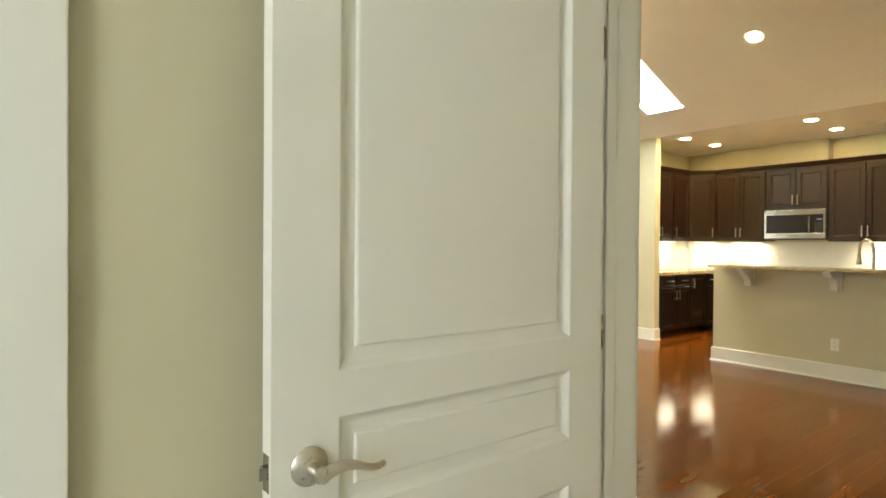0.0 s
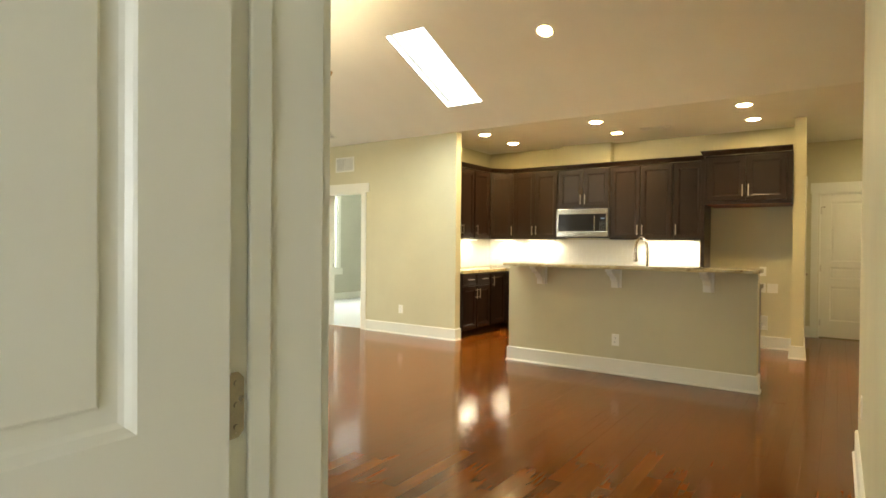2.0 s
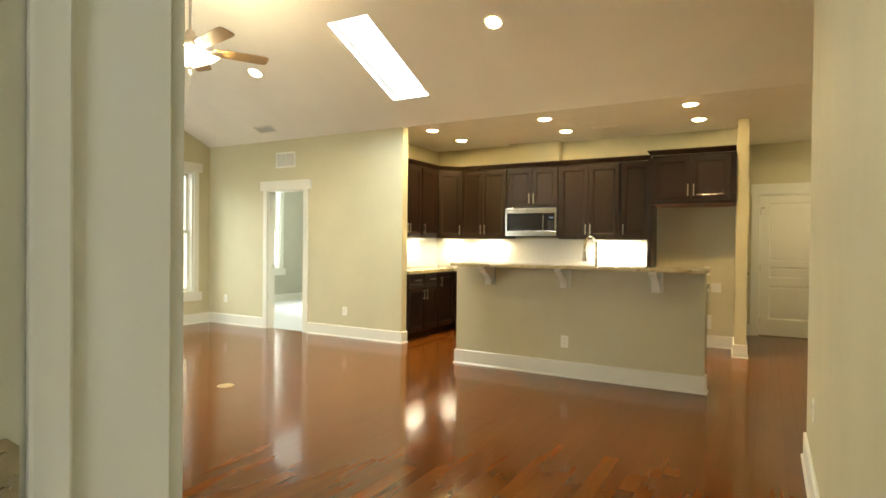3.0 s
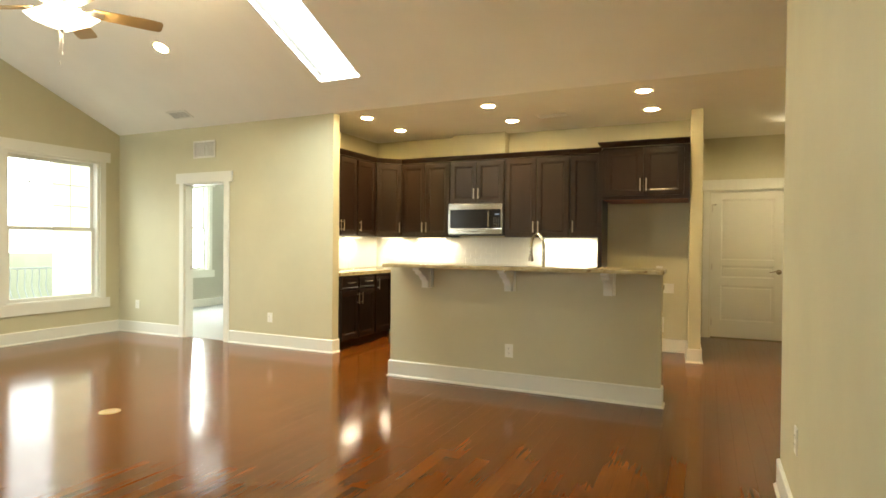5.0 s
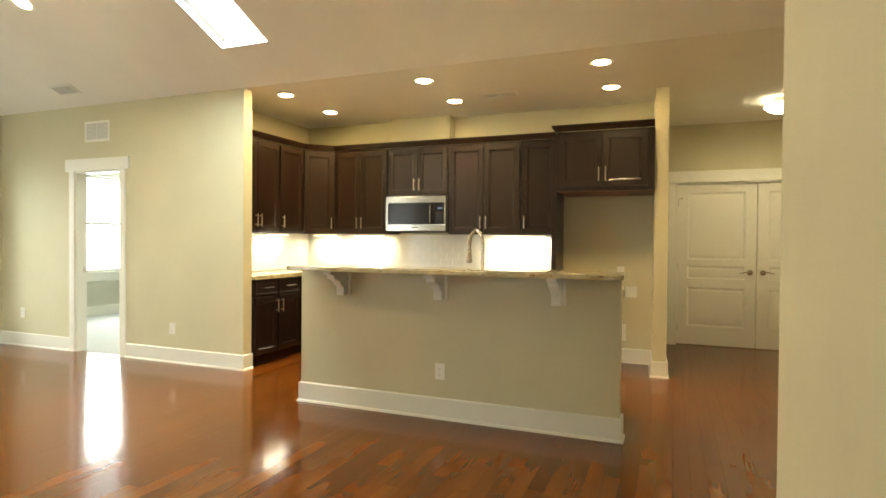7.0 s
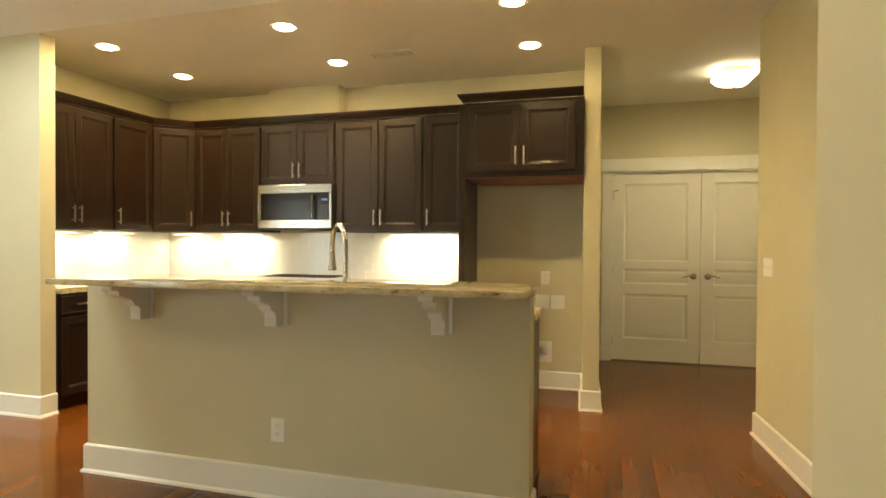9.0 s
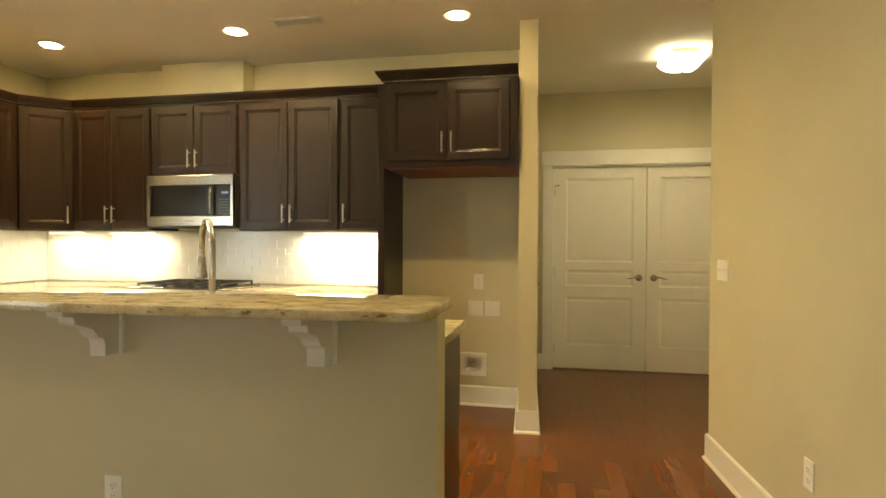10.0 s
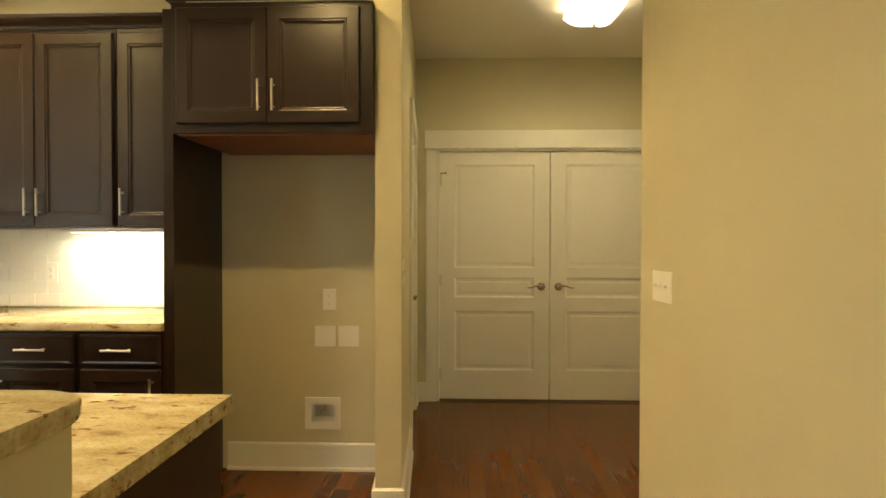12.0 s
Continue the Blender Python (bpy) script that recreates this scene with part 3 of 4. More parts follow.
window("window_1", Matrix.Translation((WIN[0], LY, WIN[2])), WIN[1] - WIN[0], WIN[3] - WIN[2], 0.14, "white double-hung window with a gridded upper sash")
window("window_2", Matrix.Translation((BWIN[0], 9.80, BWIN[2])), BWIN[1] - BWIN[0], BWIN[3] - BWIN[2], 0.14, "white double-hung bedroom window", 0.5, None)
# unseen window, assumed; placed here for its daylight on the east wall
window("window_4", Matrix.Translation((NX, 7.1, 0.4)) @ pose(0, 0, 0, 0, 0, 90), 1.2, 1.9, 0.205, "unseen double-hung front window behind the walk, assumed from the daylight", 0.5, None)
# assumed window, out of view, added to light the open door
window("window_3", Matrix.Translation((-1.6, -0.9, 1.0)) @ pose(0, 0, 0, 0, 0, 90), 1.4, 1.3, 0.12, "unseen double-hung study window, assumed from light on the door", 0.5, None)

# skylight
t = thing("skylight", Matrix.Translation((SKY[0], SKY[2], slope(SKY[0]) + 0.055)) @ pose(0, 0, 0, 0, math.degrees(math.atan(PITCH)), 0), "fixed flat skylight in the sloping ceiling", "skylight", kind="structure")
sl = (SKY[1] - SKY[0]) * math.hypot(1, PITCH)
bm = bmesh.new()
pierced(bm, [-0.05, sl + 0.05], [-0.05, 0.55], [(0.0, sl, 0.0, 0.5)], lambda u, v, w: (u, v, w), 0.06)
part("skylight_frame", bm, M_TRIM, t)
bm = bmesh.new()
box(bm, -0.01, sl + 0.01, -0.01, 0.51, 0.02, 0.026)
part("pane", bm, M_GLASS, t).visible_shadow = False
SM = Matrix.Translation(((SKY[0] + SKY[1]) / 2, (SKY[2] + SKY[3]) / 2, slope((SKY[0] + SKY[1]) / 2) + 0.048)) @ pose(0, 0, 0, 0, math.degrees(math.atan(PITCH)), 0)
area_lamp("skylight_daylight", SM, sl - 0.004, 0.494, 80, DAY)
area_lamp("bedroom_daylight", look((10.45, 9.945, 1.54), (10.45, 5, 1.54)), 1.06, 1.62, 150, DAY)
# lamp added in the assumed study window
area_lamp("study_daylight", look((-1.735, -0.2, 1.65), (5, -0.2, 1.65)), 1.35, 1.25, 54, (0.875, 0.90, 1.0))
# lamp added in the assumed front window
area_lamp("front_daylight", look((NX - 0.21, 7.7, 1.35), (5, 7.7, 1.35)), 1.15, 1.85, 40, DAY)
# unseen lamp added in place of bright sky, above the view through the window
area_lamp("garden_sky_fill", look((3.2, 14.5, 6.0), (7.3, 8.4, 1.3)), 6.0, 4.0, 620, DAY)

# ---- lamps ----
def can_light(m, label, watts=10, colour=WARM, spread=140):
    """A recessed can; local z points up out of the ceiling face."""
    t = thing("recessed_light", m, label, "ceiling light", "recessed ceiling lights")
    bm = bmesh.new()
    lathe(bm, [(0.071, -0.001), (0.079, -0.006), (0.092, -0.006), (0.095, -0.001)], 32)
    part("trim_ring", bm, M_PLATE, t, "white trim ring", True)
    bm = bmesh.new()
    lathe(bm, [(0.004, -0.013), (0.03, -0.012), (0.055, -0.0075), (0.069, -0.001), (0.070, 0.0)], 32)
    part("lens", bm, M_CAN, t, "glowing warm lens", True)
    area_lamp("can_lamp", m @ Matrix.Translation((0, 0, -0.016)), 0.10, 0, watts, colour, True, spread)
    return t


for x in (8.52, 9.338):
    for y in (4.54, 2.998, 1.402):
        can_light(Matrix.Translation((x, y, CEIL)), "lit white recessed light in the flat kitchen ceiling")
TILT_Y = math.degrees(math.atan(PITCH))
for x, y in ((6.85, 2.905), (6.90, 6.06)):
    can_light(Matrix.Translation((x, y, slope(x))) @ pose(0, 0, 0, 0, TILT_Y, 0), "lit white recessed light in the sloping ceiling", 10, SOFT)

# flush hall light
t = thing("hall_ceiling_light", Matrix.Translation((10.38, -0.20, CEIL - 0.03)) @ pose(0, 0, 0, 0, 0, 0), "lit square glass flush-mount light on the hall ceiling", "ceiling light")
bm = bmesh.new()
box(bm, -0.10, 0.10, -0.10, 0.10, -0.02, 0.03, 0.004)
part("canopy", bm, M_BRONZE, t, "bronze canopy")
bm = bmesh.new()
N = 9
top = []
for i in range(N):
    for j in range(N):
        u, v = (i / (N - 1) - 0.5) * 2, (j / (N - 1) - 0.5) * 2
        bow = (1 - 0.06 * v * v, 1 - 0.06 * u * u)
        top.append(bm.verts.new((u * 0.17 * bow[0], v * 0.17 * bow[1], -0.03 - 0.09 * (1 - max(abs(u), abs(v)) ** 2.4))))
for i in range(N - 1):
    for j in range(N - 1):
        a = i * N + j
        bm.faces.new((top[a], top[a + 1], top[a + N + 1], top[a + N]))
bmesh.ops.solidify(bm, geom=bm.faces[:], thickness=0.006)
part("shade", bm, M_SHADE, t, "glowing white bowed glass shade", True)
bm = bmesh.new()
lathe(bm, [(0.010, -0.134), (0.012, -0.126), (0.004, -0.1), (0.004, -0.02)], 12)
part("finial", bm, M_BRONZE, t, "bronze finial", True)
area_lamp("hall_lamp", Matrix.Translation((10.38, -0.20, CEIL - 0.18)), 0.22, 0, 14, SOFT, True)
area_lamp("hall_lamp_up", Matrix.Translation((10.38, -0.20, CEIL - 0.02)) @ pose(0, 0, 0, 0, 0, 0), 0.3, 0.3, 3, SOFT)

# ceiling fan
FAN = (5.29, 5.08)
t = thing("ceiling_fan", Matrix.Translation((*FAN, 2.885)), "five-blade ceiling fan with oak blades and a lit square glass bowl", "ceiling fan")
bm = bmesh.new()
cyl(bm, (0, 0, 0.2), (0, 0, slope(RIDGE) - 2.885 - 0.02), 0.013, None, 14)
part("downrod", bm, M_NICKEL, t, "nickel downrod", True)
bm = bmesh.new()
lathe(bm, [(0.02, slope(RIDGE) - 2.94), (0.06, slope(RIDGE) - 2.94), (0.07, slope(RIDGE) - 2.905)], 24)
part("canopy", bm, M_NICKEL, t, "nickel ceiling canopy", True)
bm = bmesh.new()
lathe(bm, [(0.05, 0.05), (0.09, 0.06), (0.115, 0.09), (0.12, 0.13), (0.11, 0.165), (0.085, 0.185), (0.05, 0.195), (0.03, 0.24), (0.014, 0.25)], 32)
part("motor_housing", bm, M_NICKEL, t, "brushed nickel motor housing", True)
bm = bmesh.new()
lathe(bm, [(0.045, 0.0), (0.07, 0.01), (0.075, 0.035), (0.05, 0.05)], 28)
part("light_fitter", bm, M_NICKEL, t, "", True)
BLADE0 = -30
for k in range(5):
    m = pose(0, 0, 0.085, 0, 0, BLADE0 + 72 * k)
    bm = bmesh.new()
    outline = [(0.19, -0.055), (0.30, -0.066), (0.58, -0.072), (0.645, -0.066), (0.66, -0.045), (0.66, 0.045), (0.645, 0.066), (0.58, 0.072), (0.30, 0.066), (0.19, 0.055)]
    extrude_outline(bm, outline, "z", -0.003, 0.003)
    bmesh.ops.transform(bm, matrix=m @ pose(0, 0, 0, -13, 0, 0), verts=bm.verts)
    blade = part("blade", bm, M_BLADE, t, "golden oak blade")
    bm = bmesh.new()
    extrude_outline(bm, [(0.09, -0.02), (0.15, -0.012), (0.20, -0.045), (0.26, -0.03), (0.26, 0.03), (0.20, 0.045), (0.15, 0.012), (0.09, 0.02)], "z", -0.009, -0.004)
    bmesh.ops.transform(bm, matrix=m @ pose(0, 0, 0, -13, 0, 0), verts=bm.verts)
    part("blade_arm", bm, M_NICKEL, blade, "nickel blade arm")
bm = bmesh.new()
pts = []
for s, z in ((0.168, 0.03), (0.172, 0.022), (0.125, -0.03), (0.05, -0.065), (0.012, -0.072)):
    pts.append([bm.verts.new((a * s, b * s, z)) for a, b in ((-1, -1), (1, -1), (1, 1), (-1, 1))])
for a, b in zip(pts, pts[1:]):
    for k in range(4):
        bm.faces.new((a[k], a[(k + 1) % 4], b[(k + 1) % 4], b[k]))
bm.faces.new(pts[-1])
bm.faces.new(pts[0])
part("glass_bowl", bm, M_SHADE, t, "glowing square frosted glass bowl")
bm = bmesh.new()
lathe(bm, [(0.006, -0.098), (0.014, -0.088), (0.016, -0.078), (0.01, -0.068)], 16)
part("finial", bm, M_NICKEL, t, "", True)
for dx, ln in ((0.01, 0.16), (-0.01, 0.24)):
    bm = bmesh.new()
    cyl(bm, (dx, 0.01, -0.07), (dx, 0.01, -0.07 - ln), 0.0004, None, 6)
    lathe(bm, [(0.002, -0.07 - ln - 0.025), (0.004, -0.07 - ln - 0.018), (0.0035, -0.07 - ln)], 10, Matrix.Translation((dx, 0.01, 0)))
    part("pull_chain", bm, M_NICKEL, t, "thin pale pull chain")
area_lamp("fan_lamp", Matrix.Translation((*FAN, 2.795)), 0.24, 0, 26, SOFT, True)
area_lamp("fan_lamp_up", Matrix.Translation((*FAN, 2.925)) @ pose(0, 0, 0, 180), 0.26, 0.26, 56, SOFT)


# ---- vents and plates ----
def register(m, w, h, label, cols=2, duct=None):
    """A louvred grille whose face looks along local -y; centred on its origin."""
    t = thing("air_register", m, label, "vent")
    bm = bmesh.new()
    f = 0.022
    gap = 0.006
    hw = (w - 2 * f - gap * (cols - 1)) / cols
    holes = [(-w / 2 + f + i * (hw + gap), -w / 2 + f + i * (hw + gap) + hw, -h / 2 + f, h / 2 - f) for i in range(cols)]
    pierced(bm, [-w / 2, w / 2], [-h / 2, h / 2], holes, lambda u, v, q: (u, -q, v), 0.009)
    part("register_frame", bm, M_PLATE, t)
    # no duct is cut; the sheet's colour carries its shade
    bm = bmesh.new()
    box(bm, -w / 2 + 0.01, w / 2 - 0.01, -0.0015, 0.0, -h / 2 + 0.01, h / 2 - 0.01)
    part("backing", bm, duct or M_DUCT_SHADE, t, "flat sheet behind the slats, duct shade in its colour")
    n = max(4, int((h - 2 * f) / 0.013))
    for hole in holes:
        for i in range(n):
            z = hole[2] + (i + 0.5) * (hole[3] - hole[2]) / n
            bm = bmesh.new()
            box(bm, hole[0], hole[1], -0.0045, 0.0045, -0.0008, 0.0008)
            bmesh.ops.transform(bm, matrix=Matrix.Translation((0, -0.005, z)) @ pose(0, 0, 0, 35), verts=bm.verts)
            part("slat", bm, M_PLATE, t)
    return t


register(Matrix.Translation((WX, 6.79, 2.482)) @ FACE_X, 0.385, 0.225, "white two-part return-air grille above the doorway")
register(Matrix.Translation((9.24, 2.475, CEIL)) @ pose(0, 0, 0, 0, 0, 90) @ pose(0, 0, 0, 90, 0, 0), 0.36, 0.14, "white ceiling register in the kitchen", 2, M_DARK)
register(Matrix.Translation((7.88, 6.93, slope(7.88))) @ pose(0, 0, 0, 0, TILT_Y, 0) @ pose(0, 0, 0, 0, 0, 90) @ pose(0, 0, 0, 90, 0, 0), 0.33, 0.16, "white ceiling register in the sloping ceiling", 2)


def outlet(m, label, kind_="outlet", w=0.074, h=0.118):
    t = thing("wall_" + kind_, m, label, "wall " + kind_)
    bm = bmesh.new()
    box(bm, -w / 2, w / 2, -0.006, 0.0, -h / 2, h / 2, 0.002)
    part("cover_plate", bm, M_PLATE, t)
    if kind_ == "outlet":
        for z in (-0.02, 0.02):
            bm = bmesh.new()
            lathe(bm, [(0.016, 0.0), (0.016, 0.003), (0.014, 0.0035)], 20, Matrix.Translation((0, -0.005, z)) @ pose(0, 0, 0, 90))
            sock = part("socket", bm, M_PLATE, t)
            # solid dark marks in place of holes; their shade is the colour
            for x, hh in ((-0.006, 0.008), (0.006, 0.0065)):
                bm = bmesh.new()
                box(bm, x - 0.001, x + 0.001, -0.0092, -0.0084, z - hh / 2 + 0.003, z + hh / 2 + 0.003)
                part("slot", bm, M_DARK, sock)
            bm = bmesh.new()
            cyl(bm, (0, -0.0084, z - 0.008), (0, -0.0092, z - 0.008), 0.0022, None, 8)
            part("slot", bm, M_DARK, sock)
    elif kind_ == "switch":
        n = max(1, round(w / 0.05) - 0) if w > 0.1 else 1
        for i in range(n):
            x = (i - (n - 1) / 2) * 0.046
            bm = bmesh.new()
            box(bm, x - 0.005, x + 0.005, -0.0068, -0.0055, -0.012, 0.012)
            part("toggle_slot", bm, M_GROUT, t)
            bm = bmesh.new()
            box(bm, x - 0.0035, x + 0.0035, -0.017, -0.006, -0.002, 0.008, 0.001)
            part("toggle", bm, M_PLATE, t)
    return t


def on_x(x, y, z):
    return Matrix.Translation((x, y, z)) @ FACE_X


def on_y(x, y, z):
    return Matrix.Translation((x, y, z)) @ pose(0, 0, 0, 0, 0, 180)


outlet(on_x(WX, 8.06, 0.395), "white duplex outlet low on the painted wall")
outlet(on_x(WX, 5.68, 0.357), "white duplex outlet low on the painted wall")
outlet(on_x(7.5, 2.40, 0.345), "white duplex outlet on the island wall")
outlet(on_x(BX, 1.353, 0.975), "white duplex outlet in the fridge alcove")
outlet(on_x(BX, 1.377, 0.765), "blank white cover plate in the fridge alcove", "cover_plate", 0.118, 0.118)
outlet(on_x(BX, 1.244, 0.765), "blank white cover plate in the fridge alcove", "cover_plate", 0.118, 0.118)
outlet(HALL @ on_y(9.035, R2Y, 1.138), "white triple toggle switch plate on the hall wall", "switch", 0.165, 0.115)
outlet(HALL @ on_y(8.085, R2Y, 0.385), "white duplex outlet low on the hall wall")
outlet(on_y(5.60, R1Y, 0.44), "white duplex outlet low on the hall wall")
outlet(WING @ Matrix.Translation((9.60, HY, 1.16)), "white single toggle switch on the wing wall", "switch", 0.074, 0.118)

# water supply box in the fridge alcove
t = thing("water_supply_box", on_x(BX, 1.392, 0.325), "recessed white ice-maker water box with a small valve", "water box")
bm = bmesh.new()
pierced(bm, [-0.10, 0.10], [-0.09, 0.09], [(-0.065, 0.065, -0.05, 0.05)], lambda u, v, q: (u, -q, v), 0.012)
part("box_frame", bm, M_PLATE, t)
bm = bmesh.new()
box(bm, -0.064, 0.064, 0.085, 0.088, -0.049, 0.049)
for x in (-0.064, 0.0615):
    box(bm, x, x + 0.0025, 0.0, 0.085, -0.049, 0.049)
for z in (-0.049, 0.0465):
    box(bm, -0.0615, 0.0615, 0.0, 0.085, z, z + 0.0025)
part("box_tub", bm, M_PLATE, t, "recessed white plastic tub")
bm = bmesh.new()
cyl(bm, (0.004, 0.045, 0.0465), (0.004, 0.045, 0.010), 0.008, None, 12)
cyl(bm, (0.004, 0.045, 0.016), (-0.022, 0.025, 0.000), 0.008, None, 12)
box(bm, -0.012, 0.020, 0.022, 0.032, 0.008, 0.020, 0.003)
part("valve", bm, M_BRASS, t, "brass valve")

# floor outlet cover
t = thing("floor_outlet_cover", Matrix.Translation((5.52, 4.88, 0.001)), "round brass floor outlet cover set in the planks", "floor outlet")
bm = bmesh.new()
lathe(bm, [(0.075, 0.0), (0.074, 0.003), (0.068, 0.0045), (0.03, 0.0045), (0.0285, 0.0035), (0.0, 0.0035)], 32)
part("cover_ring", bm, M_BRASS, t, "", True)


# ---- cabinets ----
CDOOR = [(0.0, 0.0), (0.055, 0.0), (0.059, 0.004), (0.066, 0.004), (0.071, 0.010), (0.078, 0.011)]


def cab_front(parent, name, x0, x1, z0, z1, y=0.0, handle=None):
    """A framed door or drawer front, 20 mm proud of y; handle ('v'|'h', x, z, length)."""
    bm = bmesh.new()
    fr = CDOOR if (z1 - z0) > 0.2 else [(0.0, 0.0), (0.012, -0.0), (0.018, 0.003), (0.024, 0.003)]
    e = 0.004
    rim = ringed(bm, x0, x1, z0, z1, [(0.0, e), (e, 0.0)] + [(a, d) for a, d in fr[1:]], y - 0.02)
    back = [bm.verts.new((v.co.x, y - 0.001, v.co.z)) for v in rim]
    for k in range(4):
        bm.faces.new((rim[k], rim[(k + 1) % 4], back[(k + 1) % 4], back[k]))
    bm.faces.new(back)
    d = part(name, bm, M_CAB, parent)
    if handle:
        way, hx, hz, ln = handle
        bm = bmesh.new()
        a = Vector((0, 0, ln / 2)) if way == "v" else Vector((ln / 2, 0, 0))
        c = Vector((hx, y - 0.052, hz))
        cyl(bm, c - a, c + a, 0.006, None, 12)
        for s in (-0.7, 0.7):
            q = c + a * s
            cyl(bm, q, (q.x, y - 0.019, q.z), 0.0045, None, 8)
        part("handle", bm, M_NICKEL, d, "satin nickel bar handle", True)
    return d


def carcass(parent, w, depth, z0, z1, material=None):
    bm = bmesh.new()
    box(bm, 0, w, 0, depth, z0, z1, 0.0015)
    return part("body", bm, material or M_CAB, parent)


def doors_row(t, w, z0, z1, n, low=True, single="l", margin=0.012):
    """n doors across w, with vertical handles at the meeting edges."""
    gap = 0.004
    dw = (w - 2 * margin - gap * (n - 1)) / n
    for i in range(n):
        x0 = margin + i * (dw + gap)
        x1 = x0 + dw
        if n == 2:
            hx = x1 - 0.03 if i == 0 else x0 + 0.03
        else:
            hx = x0 + 0.03 if single == "l" else x1 - 0.03
        hz = z0 + 0.12 if low else z1 - 0.12
        cab_front(t, "door", x0, x1, z0, z1, 0, ("v", hx, hz, 0.14))


UZ0, UZ1 = 1.370, 2.378
UPPER = "dark espresso upper cabinet with framed doors and bar handles"


def upper(m, w, n, single="l", z0=UZ0, depth=0.33, label=UPPER):
    t = thing("upper_cabinet", m, label, "kitchen cabinet", "upper cabinets")
    carcass(t, w, depth, z0, UZ1 + 0.012)
    doors_row(t, w, z0 + 0.012, UZ1 - 0.012, n, True, single)
    return t


UXF = BX - 0.335
upper(on_x(UXF, 4.74, 0), 0.745, 2)
upper(on_x(UXF, 3.993, 0), 0.774, 2, z0=1.812, label="short dark espresso cabinet over the microwave")
upper(on_x(UXF, 3.217, 0), 0.842, 2)
upper(on_x(UXF, 2.373, 0), 0.386, 1, "l", label="narrow dark espresso upper cabinet with one door")
LYF = KY - 0.335
upper(Matrix.Translation((WX + 0.122, LYF, 0)), 0.752, 2)
upper(Matrix.Translation((WX + 0.122 + 0.754, LYF, 0)), BX - 0.605 - WX - 0.878, 1, "l", label="narrow dark espresso upper cabinet with one door")
# diagonal corner unit
t = thing("corner_cabinet", Matrix.Translation((BX - 0.605, LYF, 0)) @ pose(0, 0, 0, 0, 0, -45.5), "dark espresso diagonal corner upper cabinet", "kitchen cabinet", "upper cabinets")
dg = math.hypot(0.27, 0.275)
bm = bmesh.new()
mi = (Matrix.Translation((BX - 0.605, LYF, 0)) @ pose(0, 0, 0, 0, 0, -45.5)).inverted()
outl = [mi @ Vector((x, y, 0)) for x, y in ((BX - 0.603, LYF + 0.002), (UXF, 4.742), (BX - 0.004, 4.742), (BX - 0.004, KY - 0.004), (BX - 0.603, KY - 0.004))]
extrude_outline(bm, [(v.x, v.y) for v in outl], "z", UZ0, UZ1 + 0.012)
part("body", bm, M_CAB, t)
cab_front(t, "door", 0.012, dg - 0.012, UZ0 + 0.012, UZ1 - 0.012, -0.002, ("v", dg - 0.045, UZ0 + 0.13, 0.14))


def crown(pts, zb, label, back):
    """Crown moulding swept along plan points; back is the side on which the wall lies."""
    prof = [(0.0, 0.0), (0.014, 0.0), (0.018, 0.012), (0.026, 0.018), (0.046, 0.046), (0.050, 0.062), (0.0, 0.062)]
    bm = bmesh.new()
    pv = [Vector(p) for p in pts]
    rings = []
    for i, p in enumerate(pv):
        d0 = (p - pv[i - 1]).normalized() if i else None
        d1 = (pv[i + 1] - p).normalized() if i < len(pv) - 1 else None
        n0 = Vector((d0.y, -d0.x)) if d0 else None
        n1 = Vector((d1.y, -d1.x)) if d1 else None
        n = (n0 + n1) / (1 + n0.dot(n1)) if n0 and n1 else (n0 or n1)
        rings.append([bm.verts.new((p.x + n.x * o * back, p.y + n.y * o * back, zb + z)) for o, z in prof])
    k = len(prof)
    for a, b in zip(rings, rings[1:]):
        for i in range(k):
            bm.faces.new((a[i], a[(i + 1) % k], b[(i + 1) % k], b[i]))
    bm.faces.new(rings[0])
    bm.faces.new(rings[-1])
    ob = new("crown_moulding", mesh_of("crown_moulding", bm, M_CAB))
    return tagged(ob, label, "crown moulding")


crown([(WX + 0.125, LYF - 0.001), (BX - 0.605, LYF - 0.001), (UXF - 0.001, 4.742), (UXF - 0.001, 1.99)], UZ1 + 0.013, "dark espresso crown moulding along the upper cabinets", 1)
# fridge surround
FX, FY0, FY1 = 9.45, 1.007, 1.936
t = thing("fridge_cabinet", on_x(FX, FY1 - 0.001, 0), "deep dark espresso cabinet above the empty fridge alcove", "kitchen cabinet")
carcass(t, FY1 - FY0, BX - FX - 0.002, 1.80, 2.395)
doors_row(t, FY1 - FY0 - 0.03, 1.842, 2.366, 2, True, margin=0.03)
bm = bmesh.new()
box(bm, 0.02, FY1 - FY0 - 0.02, 0.02, BX - FX - 0.02, 1.792, 1.799)
part("underside", bm, M_RAW, t, "reddish veneer underside")
crown([(BX - 0.34, FY1 - 0.002), (FX - 0.012, FY1 - 0.002), (FX - 0.012, FY0)], 2.395, "dark espresso crown moulding over the fridge cabinet", 1)
t = thing("tall_cabinet_side", on_x(FX + 0.02, FY1 + 0.05, 0) @ pose(0, 0, 0, 0, 0, 3), "tall dark espresso end panel beside the fridge alcove", "cabinet panel")
bm = bmesh.new()
box(bm, 0, 0.048, 0, BX - FX - 0.022, 0, 2.376, 0.002)
part("panel", bm, M_CAB, t)

# base cabinets
BASEZ = 0.885


